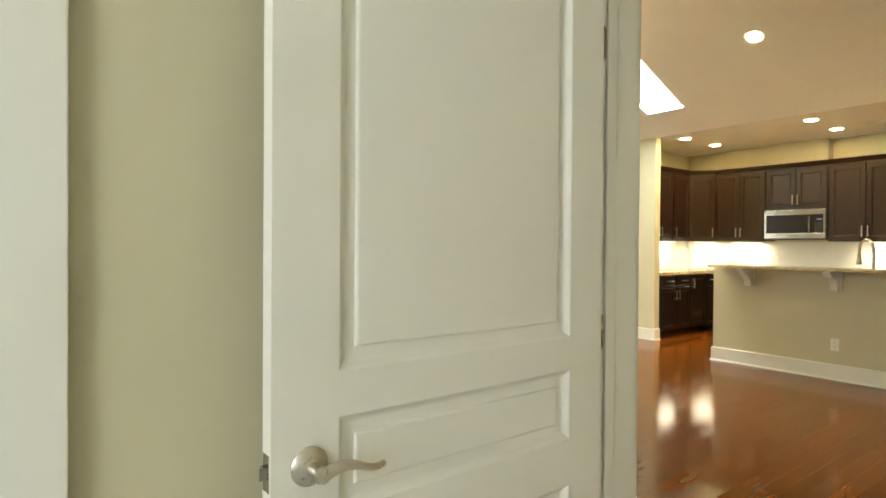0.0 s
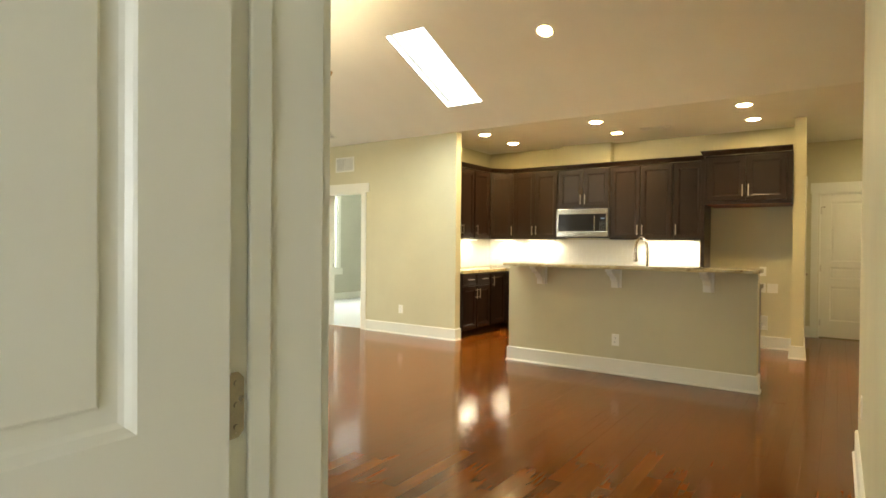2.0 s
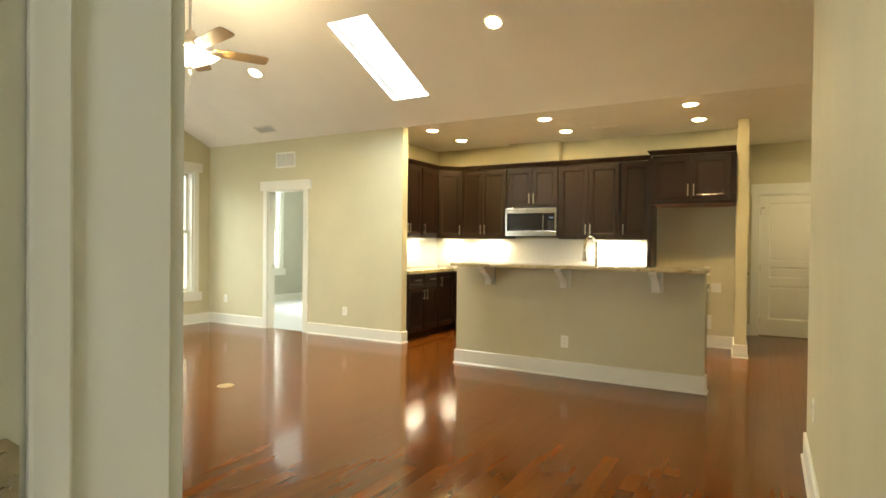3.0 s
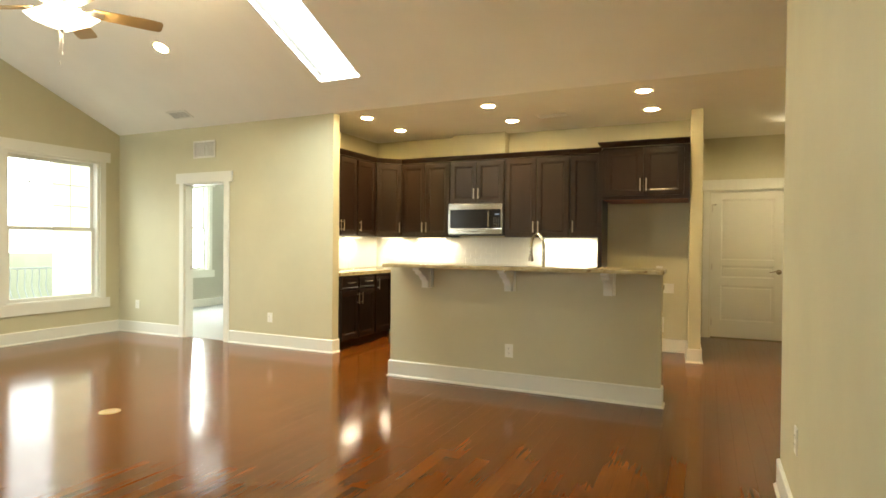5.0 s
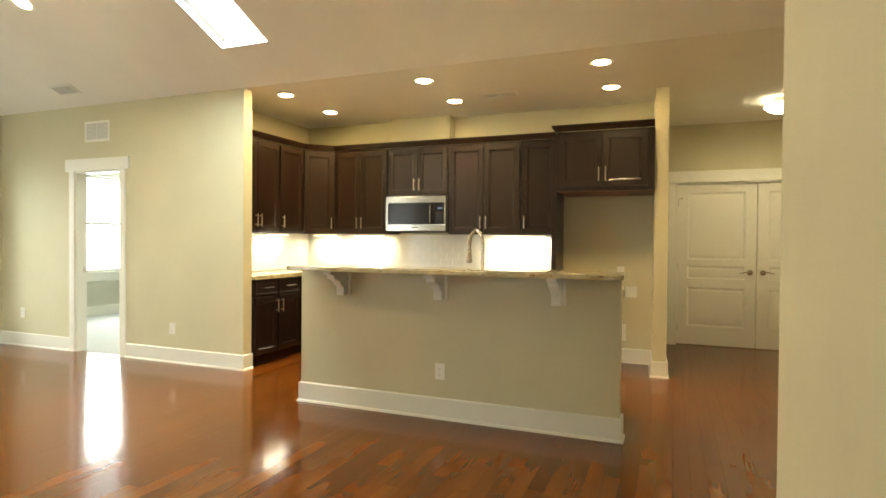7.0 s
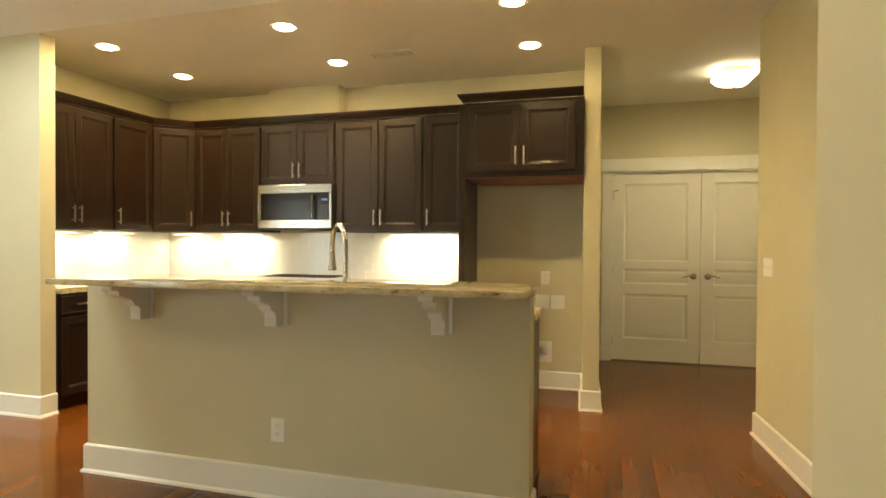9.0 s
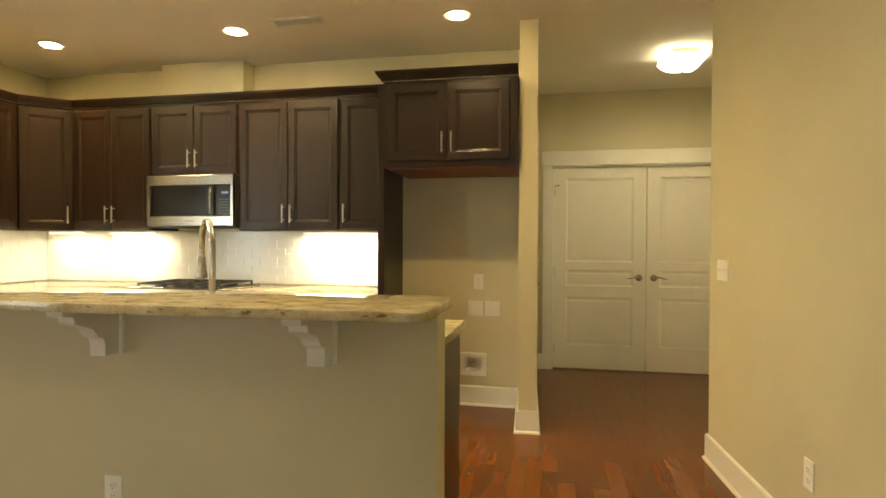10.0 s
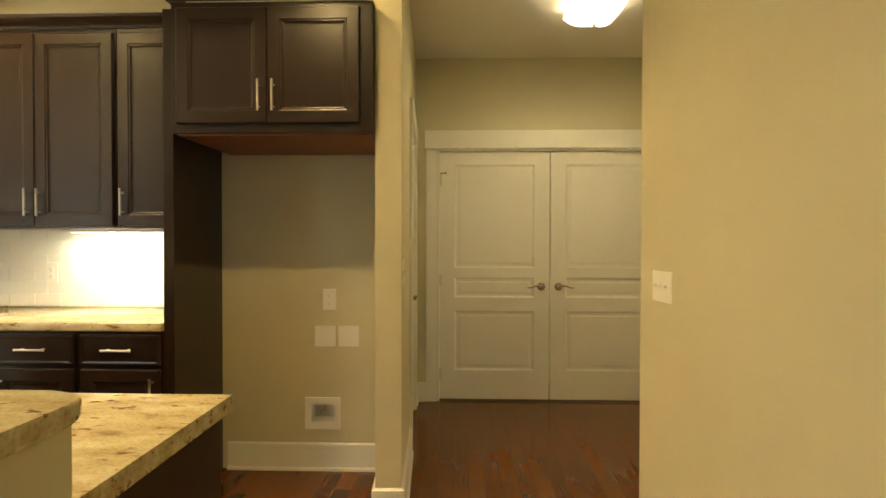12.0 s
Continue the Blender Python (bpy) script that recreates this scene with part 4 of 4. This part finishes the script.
def base(m, w, depth, layout, label):
    t = thing("base_cabinet", m, label, "kitchen cabinet", "base cabinets")
    bm = bmesh.new()
    box(bm, 0, w, 0, depth, 0.10, BASEZ, 0.0015)
    part("body", bm, M_CAB, t)
    bm = bmesh.new()
    box(bm, 0, w, 0.06, depth, 0, 0.099)
    part("toe_kick", bm, M_CAB, t)
    if layout == "drawers":
        n = 2 if w > 0.5 else 1
        dw = (w - 0.03 - 0.02 * (n - 1)) / n
        for i in range(n):
            x0 = 0.015 + i * (dw + 0.02)
            cab_front(t, "drawer", x0, x0 + dw, 0.725, 0.868, 0, ("h", x0 + dw / 2, 0.80, 0.14))
            hx = (x0 + dw - 0.03 if i == 0 else x0 + 0.03) if n == 2 else x0 + dw - 0.03
            cab_front(t, "door", x0, x0 + dw, 0.115, 0.705, 0, ("v", hx, 0.60, 0.14))
    else:
        cab_front(t, "door", 0.012, w - 0.012, 0.115, 0.868, 0, ("v", 0.05, 0.75, 0.14))
    return t


BYF, BXF = KY - 0.61, BX - 0.605
base(Matrix.Translation((WX + 0.122, BYF, 0)), 0.765, 0.60, "drawers", "dark espresso base cabinet with two drawers and two doors")
base(Matrix.Translation((WX + 0.889, BYF, 0)), BXF - WX - 0.891, 0.60, "door", "dark espresso base cabinet with one tall door")
base(on_x(BXF, BYF - 0.001, 0), 0.715, 0.60, "drawers", "dark espresso base cabinet with two drawers and two doors")
base(on_x(BXF, 3.195, 0), 0.795, 0.60, "drawers", "dark espresso base cabinet with two drawers and two doors")
base(on_x(BXF, 2.398, 0), 0.408, 0.60, "drawers", "narrow dark espresso base cabinet with one drawer")


def rounded(outline, radius, which, steps=5):
    out = []
    n = len(outline)
    for i, p in enumerate(outline):
        if i not in which:
            out.append(p)
            continue
        p = Vector(p)
        a = (Vector(outline[i - 1]) - p).normalized()
        b = (Vector(outline[(i + 1) % n]) - p).normalized()
        for k in range(steps + 1):
            s = k / steps
            q0, q2 = p + a * radius, p + b * radius
            v = q0 * (1 - s) ** 2 + p * 2 * s * (1 - s) + q2 * s * s
            out.append((v.x, v.y))
    return out


def worktop(name, outline, z0, z1, label):
    bm = bmesh.new()
    extrude_outline(bm, outline, "z", z0, z1)
    es = [e for e in bm.edges if abs(e.verts[0].co.z - e.verts[1].co.z) < 1e-5]
    bmesh.ops.bevel(bm, geom=es, offset=0.006, segments=3, affect="EDGES", profile=0.5)
    ob = new(name, mesh_of(name, bm, M_GRANITE, True))
    return tagged(ob, label, "worktop")


CT0, CT1 = 0.886, 0.926
worktop("worktop", [(WX + 0.122, BYF - 0.03), (BXF - 0.03, BYF - 0.03), (BXF - 0.03, 3.985), (BX - 0.014, 3.985), (BX - 0.014, KY - 0.014), (WX + 0.122, KY - 0.014)], CT0, CT1, "polished beige granite corner worktop")
worktop("worktop", [(BXF - 0.03, 1.99), (BX - 0.014, 1.99), (BX - 0.014, 3.205), (BXF - 0.03, 3.205)], CT0, CT1, "polished beige granite worktop beside the range")

# ---- microwave ----
MY0, MY1, MZ0, MZ1, MXF = 3.222, 3.988, 1.392, 1.808, BX - 0.40
t = thing("microwave", on_x(MXF, MY1, 0), "stainless steel over-the-range microwave with a dark glass door", "microwave")
w = MY1 - MY0
bm = bmesh.new()
box(bm, 0, w, 0.012, BX - MXF - 0.003, MZ0, MZ1, 0.003)
part("body", bm, M_IRON, t)
bm = bmesh.new()
box(bm, 0.002, w - 0.002, -0.012, 0.012, MZ1 - 0.078, MZ1, 0.004)
part("top_band", bm, M_STEEL, t, "stainless vent band")
bm = bmesh.new()
pierced(bm, [0.002, w * 0.80], [MZ0 + 0.094, MZ1 - 0.080], [(0.05, w * 0.80 - 0.07, MZ0 + 0.115, MZ1 - 0.102)], lambda u, v, q: (u, 0.011 - q, v), 0.022)
door = part("door", bm, M_BLACKGLASS, t, "dark glass door")
bm = bmesh.new()
box(bm, 0.002, 0.032, -0.014, 0.011, MZ0 + 0.094, MZ1 - 0.080, 0.002)
part("door_edge", bm, M_STEEL, door, "stainless door edge")
bm = bmesh.new()
box(bm, 0.05, w * 0.80 - 0.07, 0.0, 0.006, MZ0 + 0.115, MZ1 - 0.102)
part("window", bm, M_BLACKGLASS, door)
bm = bmesh.new()
hx = w * 0.80 - 0.03
tube(bm, [(hx, -0.012, MZ0 + 0.100), (hx, -0.04, MZ0 + 0.110), (hx, -0.044, MZ0 + 0.2), (hx, -0.04, MZ1 - 0.11), (hx, -0.012, MZ1 - 0.10)], [0.011] * 5, 12)
part("handle", bm, M_STEEL, door, "curved stainless handle", True)
bm = bmesh.new()
box(bm, w * 0.80 + 0.002, w - 0.002, -0.010, 0.011, MZ0 + 0.094, MZ1 - 0.080, 0.002)
panel = part("control_panel", bm, M_BLACKGLASS, t, "black control panel")
bm = bmesh.new()
box(bm, w - 0.026, w - 0.002, -0.013, 0.011, MZ0 + 0.094, MZ1 - 0.080, 0.002)
part("panel_edge", bm, M_STEEL, panel, "stainless panel edge")
bm = bmesh.new()
box(bm, w * 0.80 + 0.05, w - 0.045, -0.0115, -0.0102, MZ1 - 0.15, MZ1 - 0.132)
part("display", bm, M_LED, panel, "faint blue display")
for r in range(6):
    for c in range(3):
        bm = bmesh.new()
        bx = w * 0.80 + 0.030 + c * 0.030
        box(bm, bx, bx + 0.018, -0.0112, -0.0102, MZ0 + 0.110 + r * 0.022, MZ0 + 0.110 + r * 0.022 + 0.005)
        part("button", bm, M_KEY, panel)
bm = bmesh.new()
box(bm, 0.002, w - 0.002, -0.012, 0.012, MZ0 + 0.014, MZ0 + 0.092, 0.004)
band = part("bottom_band", bm, M_STEEL, t, "stainless lower band")
bm = bmesh.new()
box(bm, w * 0.44, w * 0.56, -0.0135, -0.0122, MZ0 + 0.050, MZ0 + 0.057)
part("badge", bm, M_IRON, band)

# ---- range ----
RY0, RY1, RXF = 3.212, 3.978, 9.42
t = thing("gas_range", on_x(RXF, RY1, 0), "stainless slide-in gas range with black cast-iron grates", "range")
w = RY1 - RY0
d = BX - RXF - 0.016
bm = bmesh.new()
box(bm, 0, w, 0.03, d, 0.03, 0.90, 0.003)
part("body", bm, M_STEEL, t)
bm = bmesh.new()
extrude_outline(bm, [(-0.03, 0.815), (0.03, 0.815), (0.06, 0.93), (0.0, 0.93)], "x", 0.0, w)
panel = part("control_panel", bm, M_STEEL, t, "sloping stainless control panel")
bm = bmesh.new()
extrude_outline(bm, [(-0.026, 0.838), (-0.0055, 0.918), (-0.0035, 0.918), (-0.024, 0.838)], "x", 0.17, w - 0.24)
part("display", bm, M_BLACKGLASS, panel, "black glass display")
for i, x in enumerate((0.05, 0.10, w - 0.2, w - 0.145, w - 0.09, w - 0.035)):
    bm = bmesh.new()
    lathe(bm, [(0.021, 0), (0.021, 0.012), (0.017, 0.016), (0.016, 0.034), (0.012, 0.038)], 20, Matrix.Translation((x, -0.017, 0.872)) @ pose(0, 0, 0, 76))
    part("knob", bm, M_NICKEL, panel, "round metal knob", True)
bm = bmesh.new()
box(bm, 0.004, w - 0.004, 0.0, 0.03, 0.24, 0.80, 0.004)
door = part("oven_door", bm, M_STEEL, t, "stainless oven door")
bm = bmesh.new()
box(bm, 0.1, w - 0.1, -0.003, 0.0, 0.36, 0.66)
part("oven_window", bm, M_BLACKGLASS, door)
bm = bmesh.new()
cyl(bm, (0.06, -0.045, 0.745), (w - 0.06, -0.045, 0.745), 0.013, None, 14)
for x in (0.09, w - 0.09):
    cyl(bm, (x, -0.045, 0.745), (x, 0.001, 0.745), 0.008, None, 10)
part("handle", bm, M_STEEL, door, "", True)
bm = bmesh.new()
box(bm, 0.004, w - 0.004, 0.0, 0.03, 0.05, 0.23, 0.004)
part("drawer", bm, M_STEEL, t)
bm = bmesh.new()
box(bm, 0, w, 0.06, d, 0.901, 0.932, 0.004)
part("cooktop", bm, M_STEEL, t)
for i in range(3):
    gx0, gx1 = 0.03 + i * (w - 0.06) / 3, 0.03 + (i + 1) * (w - 0.06) / 3 - 0.006
    bm = bmesh.new()
    y0, y1, z = 0.10, d - 0.06, 0.962
    for a in (gx0, gx1 - 0.012):
        box(bm, a, a + 0.012, y0, y1, z - 0.012, z)
    for b in (y0, (y0 + y1) / 2 - 0.006, y1 - 0.012):
        box(bm, gx0, gx1, b, b + 0.012, z - 0.012, z)
    for q in (0.25, 0.75):
        yy = y0 + (y1 - y0) * q
        box(bm, gx0, gx1, yy - 0.005, yy + 0.005, z - 0.01, z + 0.003)
        box(bm, (gx0 + gx1) / 2 - 0.005, (gx0 + gx1) / 2 + 0.005, yy - 0.09, yy + 0.09, z - 0.01, z + 0.003)
    for a in (gx0, gx1 - 0.012):
        for b in (y0, y1 - 0.012):
            box(bm, a, a + 0.012, b, b + 0.012, 0.932, z - 0.011)
    part("grate", bm, M_IRON, t, "black cast-iron grate")
    for q in (0.25, 0.75):
        bm = bmesh.new()
        lathe(bm, [(0.045, 0.0), (0.045, 0.008), (0.03, 0.01), (0.03, 0.016), (0.0, 0.017)], 20, Matrix.Translation(((gx0 + gx1) / 2, y0 + (y1 - y0) * q, 0.931)))
        part("burner", bm, M_IRON, t, "", True)

# ---- island ----
IX, IY0, IY1 = 7.5, 1.148, 3.605
bm = bmesh.new()
box(bm, IX, IX + 0.135, IY0, IY1, 0, 1.068)
structure("wall_island", bm, M_WALL, "olive-beige painted half wall of the island", "wall")
for bb in (baseboard_x(IX, IY0, IY1, -1, 1, 1), baseboard_y(IY0, IX, IX + 0.135, -1, 1, 0), baseboard_y(IY1, IX, IX + 0.135, 1, 1, 0)):
    tagged(bb, "white painted baseboard round the island")
worktop("bar_top", rounded([(7.15, 1.112), (7.645, 1.112), (7.645, 3.52), (7.15, 3.52)], 0.07, (0, 1, 2, 3)), 1.069, 1.099, "polished beige granite raised bar top with rounded corners")
t = thing("island_cabinet", Matrix.Translation((IX + 0.137, IY0 + 0.045, 0)), "dark espresso island base cabinets with a plain end panel", "kitchen cabinet")
bm = bmesh.new()
box(bm, 0, 0.585, 0.02, IY1 - IY0 - 0.07, 0.10, BASEZ)
part("body", bm, M_CAB, t)
bm = bmesh.new()
box(bm, 0, 0.53, 0.02, IY1 - IY0 - 0.07, 0.0, 0.099)
part("toe_kick", bm, M_CAB, t)
bm = bmesh.new()
box(bm, 0, 0.60, 0.0, 0.019, 0, BASEZ, 0.002)
part("end_panel", bm, M_CAB, t, "plain dark end panel")
SINK = (7.90, 8.18, 1.75, 2.45)
bm = bmesh.new()
pierced(bm, [IX + 0.137, 8.262], [1.175, IY1 + 0.01], [SINK], lambda u, v, q: (u, v, CT0 + q), 0.04)
tagged(new("island_worktop", mesh_of("island_worktop", bm, M_GRANITE)), "polished beige granite lower island worktop", "worktop")
t = thing("sink", Matrix.Translation((SINK[0], SINK[2], CT0)), "undermount stainless steel sink", "sink")
bm = bmesh.new()
sw, sd = SINK[1] - SINK[0], SINK[3] - SINK[2]
pierced(bm, [0, sw], [0, sd], [(0.006, sw - 0.006, 0.006, sd - 0.006)], lambda u, v, q: (u, v, -0.2 + q), 0.199)
box(bm, 0, sw, 0, sd, -0.206, -0.2)
part("basin", bm, M_STEEL, t)
# faucet
FA = (7.80, 2.18)
t = thing("faucet", Matrix.Translation((*FA, CT1)), "brushed nickel pull-down gooseneck faucet", "faucet")
ax, ay = 0.72, 0.69
bm = bmesh.new()
lathe(bm, [(0.03, 0.0), (0.03, 0.006), (0.022, 0.012), (0.02, 0.06), (0.017, 0.075), (0.014, 0.08)], 24)
part("faucet_base", bm, M_FAUCET, t, "", True)
bm = bmesh.new()
pts = [(0, 0, 0.06), (0, 0, 0.2), (0, 0, 0.33)] + [(ax * 0.122 * (1 - math.cos(a)), ay * 0.122 * (1 - math.cos(a)), 0.33 + 0.122 * math.sin(a)) for a in [math.pi * i / 12 for i in range(1, 13)]]
pts.append((ax * 0.244, ay * 0.244, 0.32))
tube(bm, pts, [0.0145] * len(pts), 16)
part("neck", bm, M_FAUCET, t, "", True)
bm = bmesh.new()
lathe(bm, [(0.02, 0.195), (0.026, 0.20), (0.026, 0.215), (0.021, 0.235), (0.016, 0.285), (0.018, 0.29), (0.018, 0.297), (0.014, 0.30), (0.0135, 0.325)], 20, Matrix.Translation((ax * 0.244, ay * 0.244, 0)))
part("spray_head", bm, M_FAUCET, t, "", True)
bm = bmesh.new()
tube(bm, [(0, -0.015, 0.05), (0, -0.05, 0.06), (0, -0.09, 0.085)], [0.008, 0.007, 0.005], 10)
part("side_lever", bm, M_FAUCET, t, "", True)


def corbel(y):
    t = thing("corbel", Matrix.Translation((IX, y, 1.068)) @ FACE_X, "white scrolled wooden corbel under the bar top", "corbel", "bar corbels")
    prof = [(-0.02, -0.001), (-0.318, -0.001)]
    prof += [(-0.318 + 0.008 * (1 - math.cos(a)), -0.012 - 0.018 * math.sin(a)) for a in [i * 0.39 for i in range(5)]]
    prof += [(-0.268, -0.031), (-0.262, -0.038), (-0.258, -0.056), (-0.246, -0.064), (-0.222, -0.066), (-0.214, -0.073)]
    prof += [(-0.214 + 0.062 * math.sin(a), -0.073 - 0.032 * (1 - math.cos(a))) for a in [i * 0.39 for i in range(1, 5)]]
    prof += [(-0.142, -0.108), (-0.138, -0.118), (-0.115, -0.121), (-0.104, -0.130), (-0.100, -0.150), (-0.100, -0.193), (-0.02, -0.193)]
    bm = bmesh.new()
    extrude_outline(bm, [(-0.02 + (u + 0.02) * 0.84, v) for u, v in prof], "x", -0.032, 0.032)
    bmesh.ops.bevel(bm, geom=[e for e in bm.edges if abs(e.verts[0].co.x - e.verts[1].co.x) < 1e-5], offset=0.0015, segments=1, affect="EDGES")
    part("scroll", bm, M_TRIM, t)
    bm = bmesh.new()
    box(bm, -0.048, 0.048, -0.02, 0.0, -0.196, -0.001, 0.002)
    part("back_plate", bm, M_TRIM, t)
    return t


for y in (3.193, 2.390, 1.545):
    corbel(y)


# ---- under-cabinet lamps ----
def strip(x, y, ln, along, watts):
    t = thing("under_cabinet_light", Matrix.Translation((x, y, UZ0 - 0.001)) @ pose(0, 0, 0, 0, 0, 0 if along == "x" else 90), "lit slim light bar under the upper cabinets", "light bar", "under-cabinet lights")
    bm = bmesh.new()
    box(bm, -ln / 2, ln / 2, -0.03, 0.03, -0.018, 0, 0.003)
    part("housing", bm, M_PLATE, t)
    bm = bmesh.new()
    box(bm, -ln / 2 + 0.01, ln / 2 - 0.01, -0.022, 0.022, -0.021, -0.0182)
    part("diffuser", bm, M_STRIP, t, "glowing diffuser")
    area_lamp("strip_lamp", Matrix.Translation((x, y, UZ0 - 0.026)) @ pose(0, 0, 0, 0, 0, 0 if along == "x" else 90), ln - 0.03, 0.04, watts, (1.0, 0.88, 0.68))


strip(8.62, KY - 0.12, 0.45, "x", 5)
strip(9.26, KY - 0.12, 0.42, "x", 3.4)
strip(BX - 0.15, 4.98, 0.36, "y", 3.4)
strip(BX - 0.12, 4.36, 0.45, "y", 6)
strip(BX - 0.12, 2.45, 0.62, "y", 11)

# ---- outside ----
t = thing("deck_railing", Matrix.Translation((5.2, 11.3, -0.2)), "iron deck railing with bellied balusters, paled for outdoor glare", "railing")
bm = bmesh.new()
box(bm, 0, 4.2, -0.02, 0.02, 0.98, 1.01)
part("top_rail", bm, M_RAIL, t)
bm = bmesh.new()
box(bm, 0, 4.2, -0.015, 0.015, 0.08, 0.11)
part("bottom_rail", bm, M_RAIL, t)
shared = None
for i in range(36):
    if shared is None:
        bm = bmesh.new()
        tube(bm, [(0, -0.11 * math.sin(math.pi * s) ** 2 * (1 if s < 0.55 else 0.8) * math.sin(2 * math.pi * min(s, 0.98)) - 0.05 * math.sin(math.pi * s), 0.09 + s * 0.9) for s in [j / 10 for j in range(11)]], [0.008] * 11, 6)
        ob = part("baluster", bm, M_RAIL, t)
        shared = ob.data
    else:
        ob = new("baluster", shared)
        ob.parent = t
    ob.location = (0.06 + i * 0.115, 0, 0)
for x in (0.0, 2.1, 4.2):
    bm = bmesh.new()
    box(bm, x - 0.03, x + 0.03, -0.03, 0.03, -0.25, 1.05, 0.004)
    part("post", bm, M_RAIL, t)
bm = bmesh.new()
box(bm, 2.0, WX, LY + 0.14, 11.6, -0.44, -0.2)
structure("deck", bm, M_STUCCO, "pale concrete deck behind the house", "deck")

# glowing sheet added to whiten the sky and brighten the windows
bm = bmesh.new()
box(bm, -250, 250, 80, 80.5, -2, 130)
structure("backdrop", bm, glow("backdrop_glow", (0.90, 0.96, 1.0), 3.6), "glowing white sheet in place of bright sky beyond the garden", "sky")

# ---- backsplash tiles ----
def tiled(name, m, w, z0, z1, label):
    """A tiled strip whose face looks along local -y."""
    bm = bmesh.new()
    box(bm, 0, w, -0.004, -0.0005, z0, z1)
    back = new(name, mesh_of(name, bm, M_GROUT))
    back.matrix_world = m
    tagged(back, label, "backsplash", "", "structure")
    tw, th, g = 0.152, 0.0745, 0.0016
    rows_ = int(math.ceil((z1 - z0) / th))
    cache = {}
    for r in range(rows_):
        x = -tw / 2 if r % 2 else 0.0
        za, zb = z0 + r * th + g / 2, min(z0 + (r + 1) * th - g / 2, z1)
        while x < w - 0.004:
            a, b = max(x + g / 2, 0), min(x + tw - g / 2, w)
            if b - a > 0.01:
                key = (round(b - a, 3), round(zb - za, 3))
                if key not in cache:
                    bm = bmesh.new()
                    ringed(bm, 0, b - a, 0, zb - za, [(0.0, 0.004), (0.0, 0.0007), (0.0009, 0.0)], -0.008)
                    cache[key] = mesh_of("tile", bm, M_TILE)
                ob = new("tile", cache[key])
                ob.parent = back
                ob.location = (a, 0, za)
            x += tw
    return back


tiled("backsplash", Matrix.Translation((WX + 0.122, KY, 0)), BX - WX - 0.132, CT1 + 0.001, UZ0 - 0.001, "white glossy subway-tile backsplash")
tiled("backsplash_back", on_x(BX, KY - 0.01, 0), KY - 0.01 - 1.99, CT1 + 0.001, UZ0 - 0.001, "white glossy subway-tile backsplash")
for y, kd in ((2.96, "outlet"), (2.08, "switch"), (4.55, "outlet")):
    outlet(on_x(BX - 0.0085, y, 1.12), "white " + ("duplex outlet" if kd == "outlet" else "toggle switch") + " on the tiled backsplash", kd)

# ---- floor planks ----
PW = 0.0885
rng = random.Random(7)
near_x, near_y = (4.2, 9.2), (0.5, 3.0)
verts, faces = [], []
plank_cache = {}
count = 0


def plank_shape(ln, wd):
    b = 0.0005
    v = [(0, 0, -0.004), (ln, 0, -0.004), (ln, wd, -0.004), (0, wd, -0.004), (0, 0, -b), (ln, 0, -b), (ln, wd, -b), (0, wd, -b), (b, b, 0), (ln - b, b, 0), (ln - b, wd - b, 0), (b, wd - b, 0)]
    f = [(0, 1, 5, 4), (1, 2, 6, 5), (2, 3, 7, 6), (3, 0, 4, 7), (4, 5, 9, 8), (5, 6, 10, 9), (6, 7, 11, 10), (7, 4, 8, 11), (8, 9, 10, 11)]
    return v, f


y = -1.74
while y < LY:
    x = NX - 0.205 - rng.uniform(0, 0.9)
    x_end = HX + 0.6 if y < HY + 0.16 else (BX if y < KY else WX + 0.06)
    if y > R1Y - 0.1:
        x_start = NX - 0.205
    elif y > R2Y - 0.36:
        x_start = R1X - 0.1
    else:
        x_start = R2X - 0.1
    while x < x_end:
        ln = rng.choice((0.38, 0.52, 0.68, 0.84, 1.0, 1.2, 1.45, 1.7))
        a, b = max(x, x_start), min(x + ln, x_end)
        wd = min(PW, LY - y) - 0.0002
        if b - a > 0.02 and wd > 0.01:
            mx = (a + b) / 2
            if near_x[0] < mx < near_x[1] and near_y[0] < y < near_y[1] and count < 300:
                key = (round(b - a - 0.0002, 3), round(wd, 4))
                if key not in plank_cache:
                    v, f = plank_shape(*key)
                    me = bpy.data.meshes.new("plank")
                    me.from_pydata(v, [], f)
                    me.materials.append(M_PLANK)
                    plank_cache[key] = me
                ob = new("plank", plank_cache[key])
                ob.parent = floor
                ob.location = (a, y, 0)
                ob.rotation_euler = (rng.gauss(0, 0.001), rng.gauss(0, 0.0004), 0)
                count += 1
            else:
                v, f = plank_shape(b - a - 0.0002, wd)
                k = len(verts)
                tilt = rng.gauss(0, 0.001)
                verts += [(p[0] + a, p[1] + y, p[2] + p[1] * tilt) for p in v]
                faces += [tuple(i + k for i in q) for q in f]
        x += ln
    y += PW
me = bpy.data.meshes.new("planks")
me.from_pydata(verts, [], faces)
me.materials.append(M_PLANKS)
ob = new("planks", me)
ob.parent = floor
tagged(ob, "", "", "", "stuff")
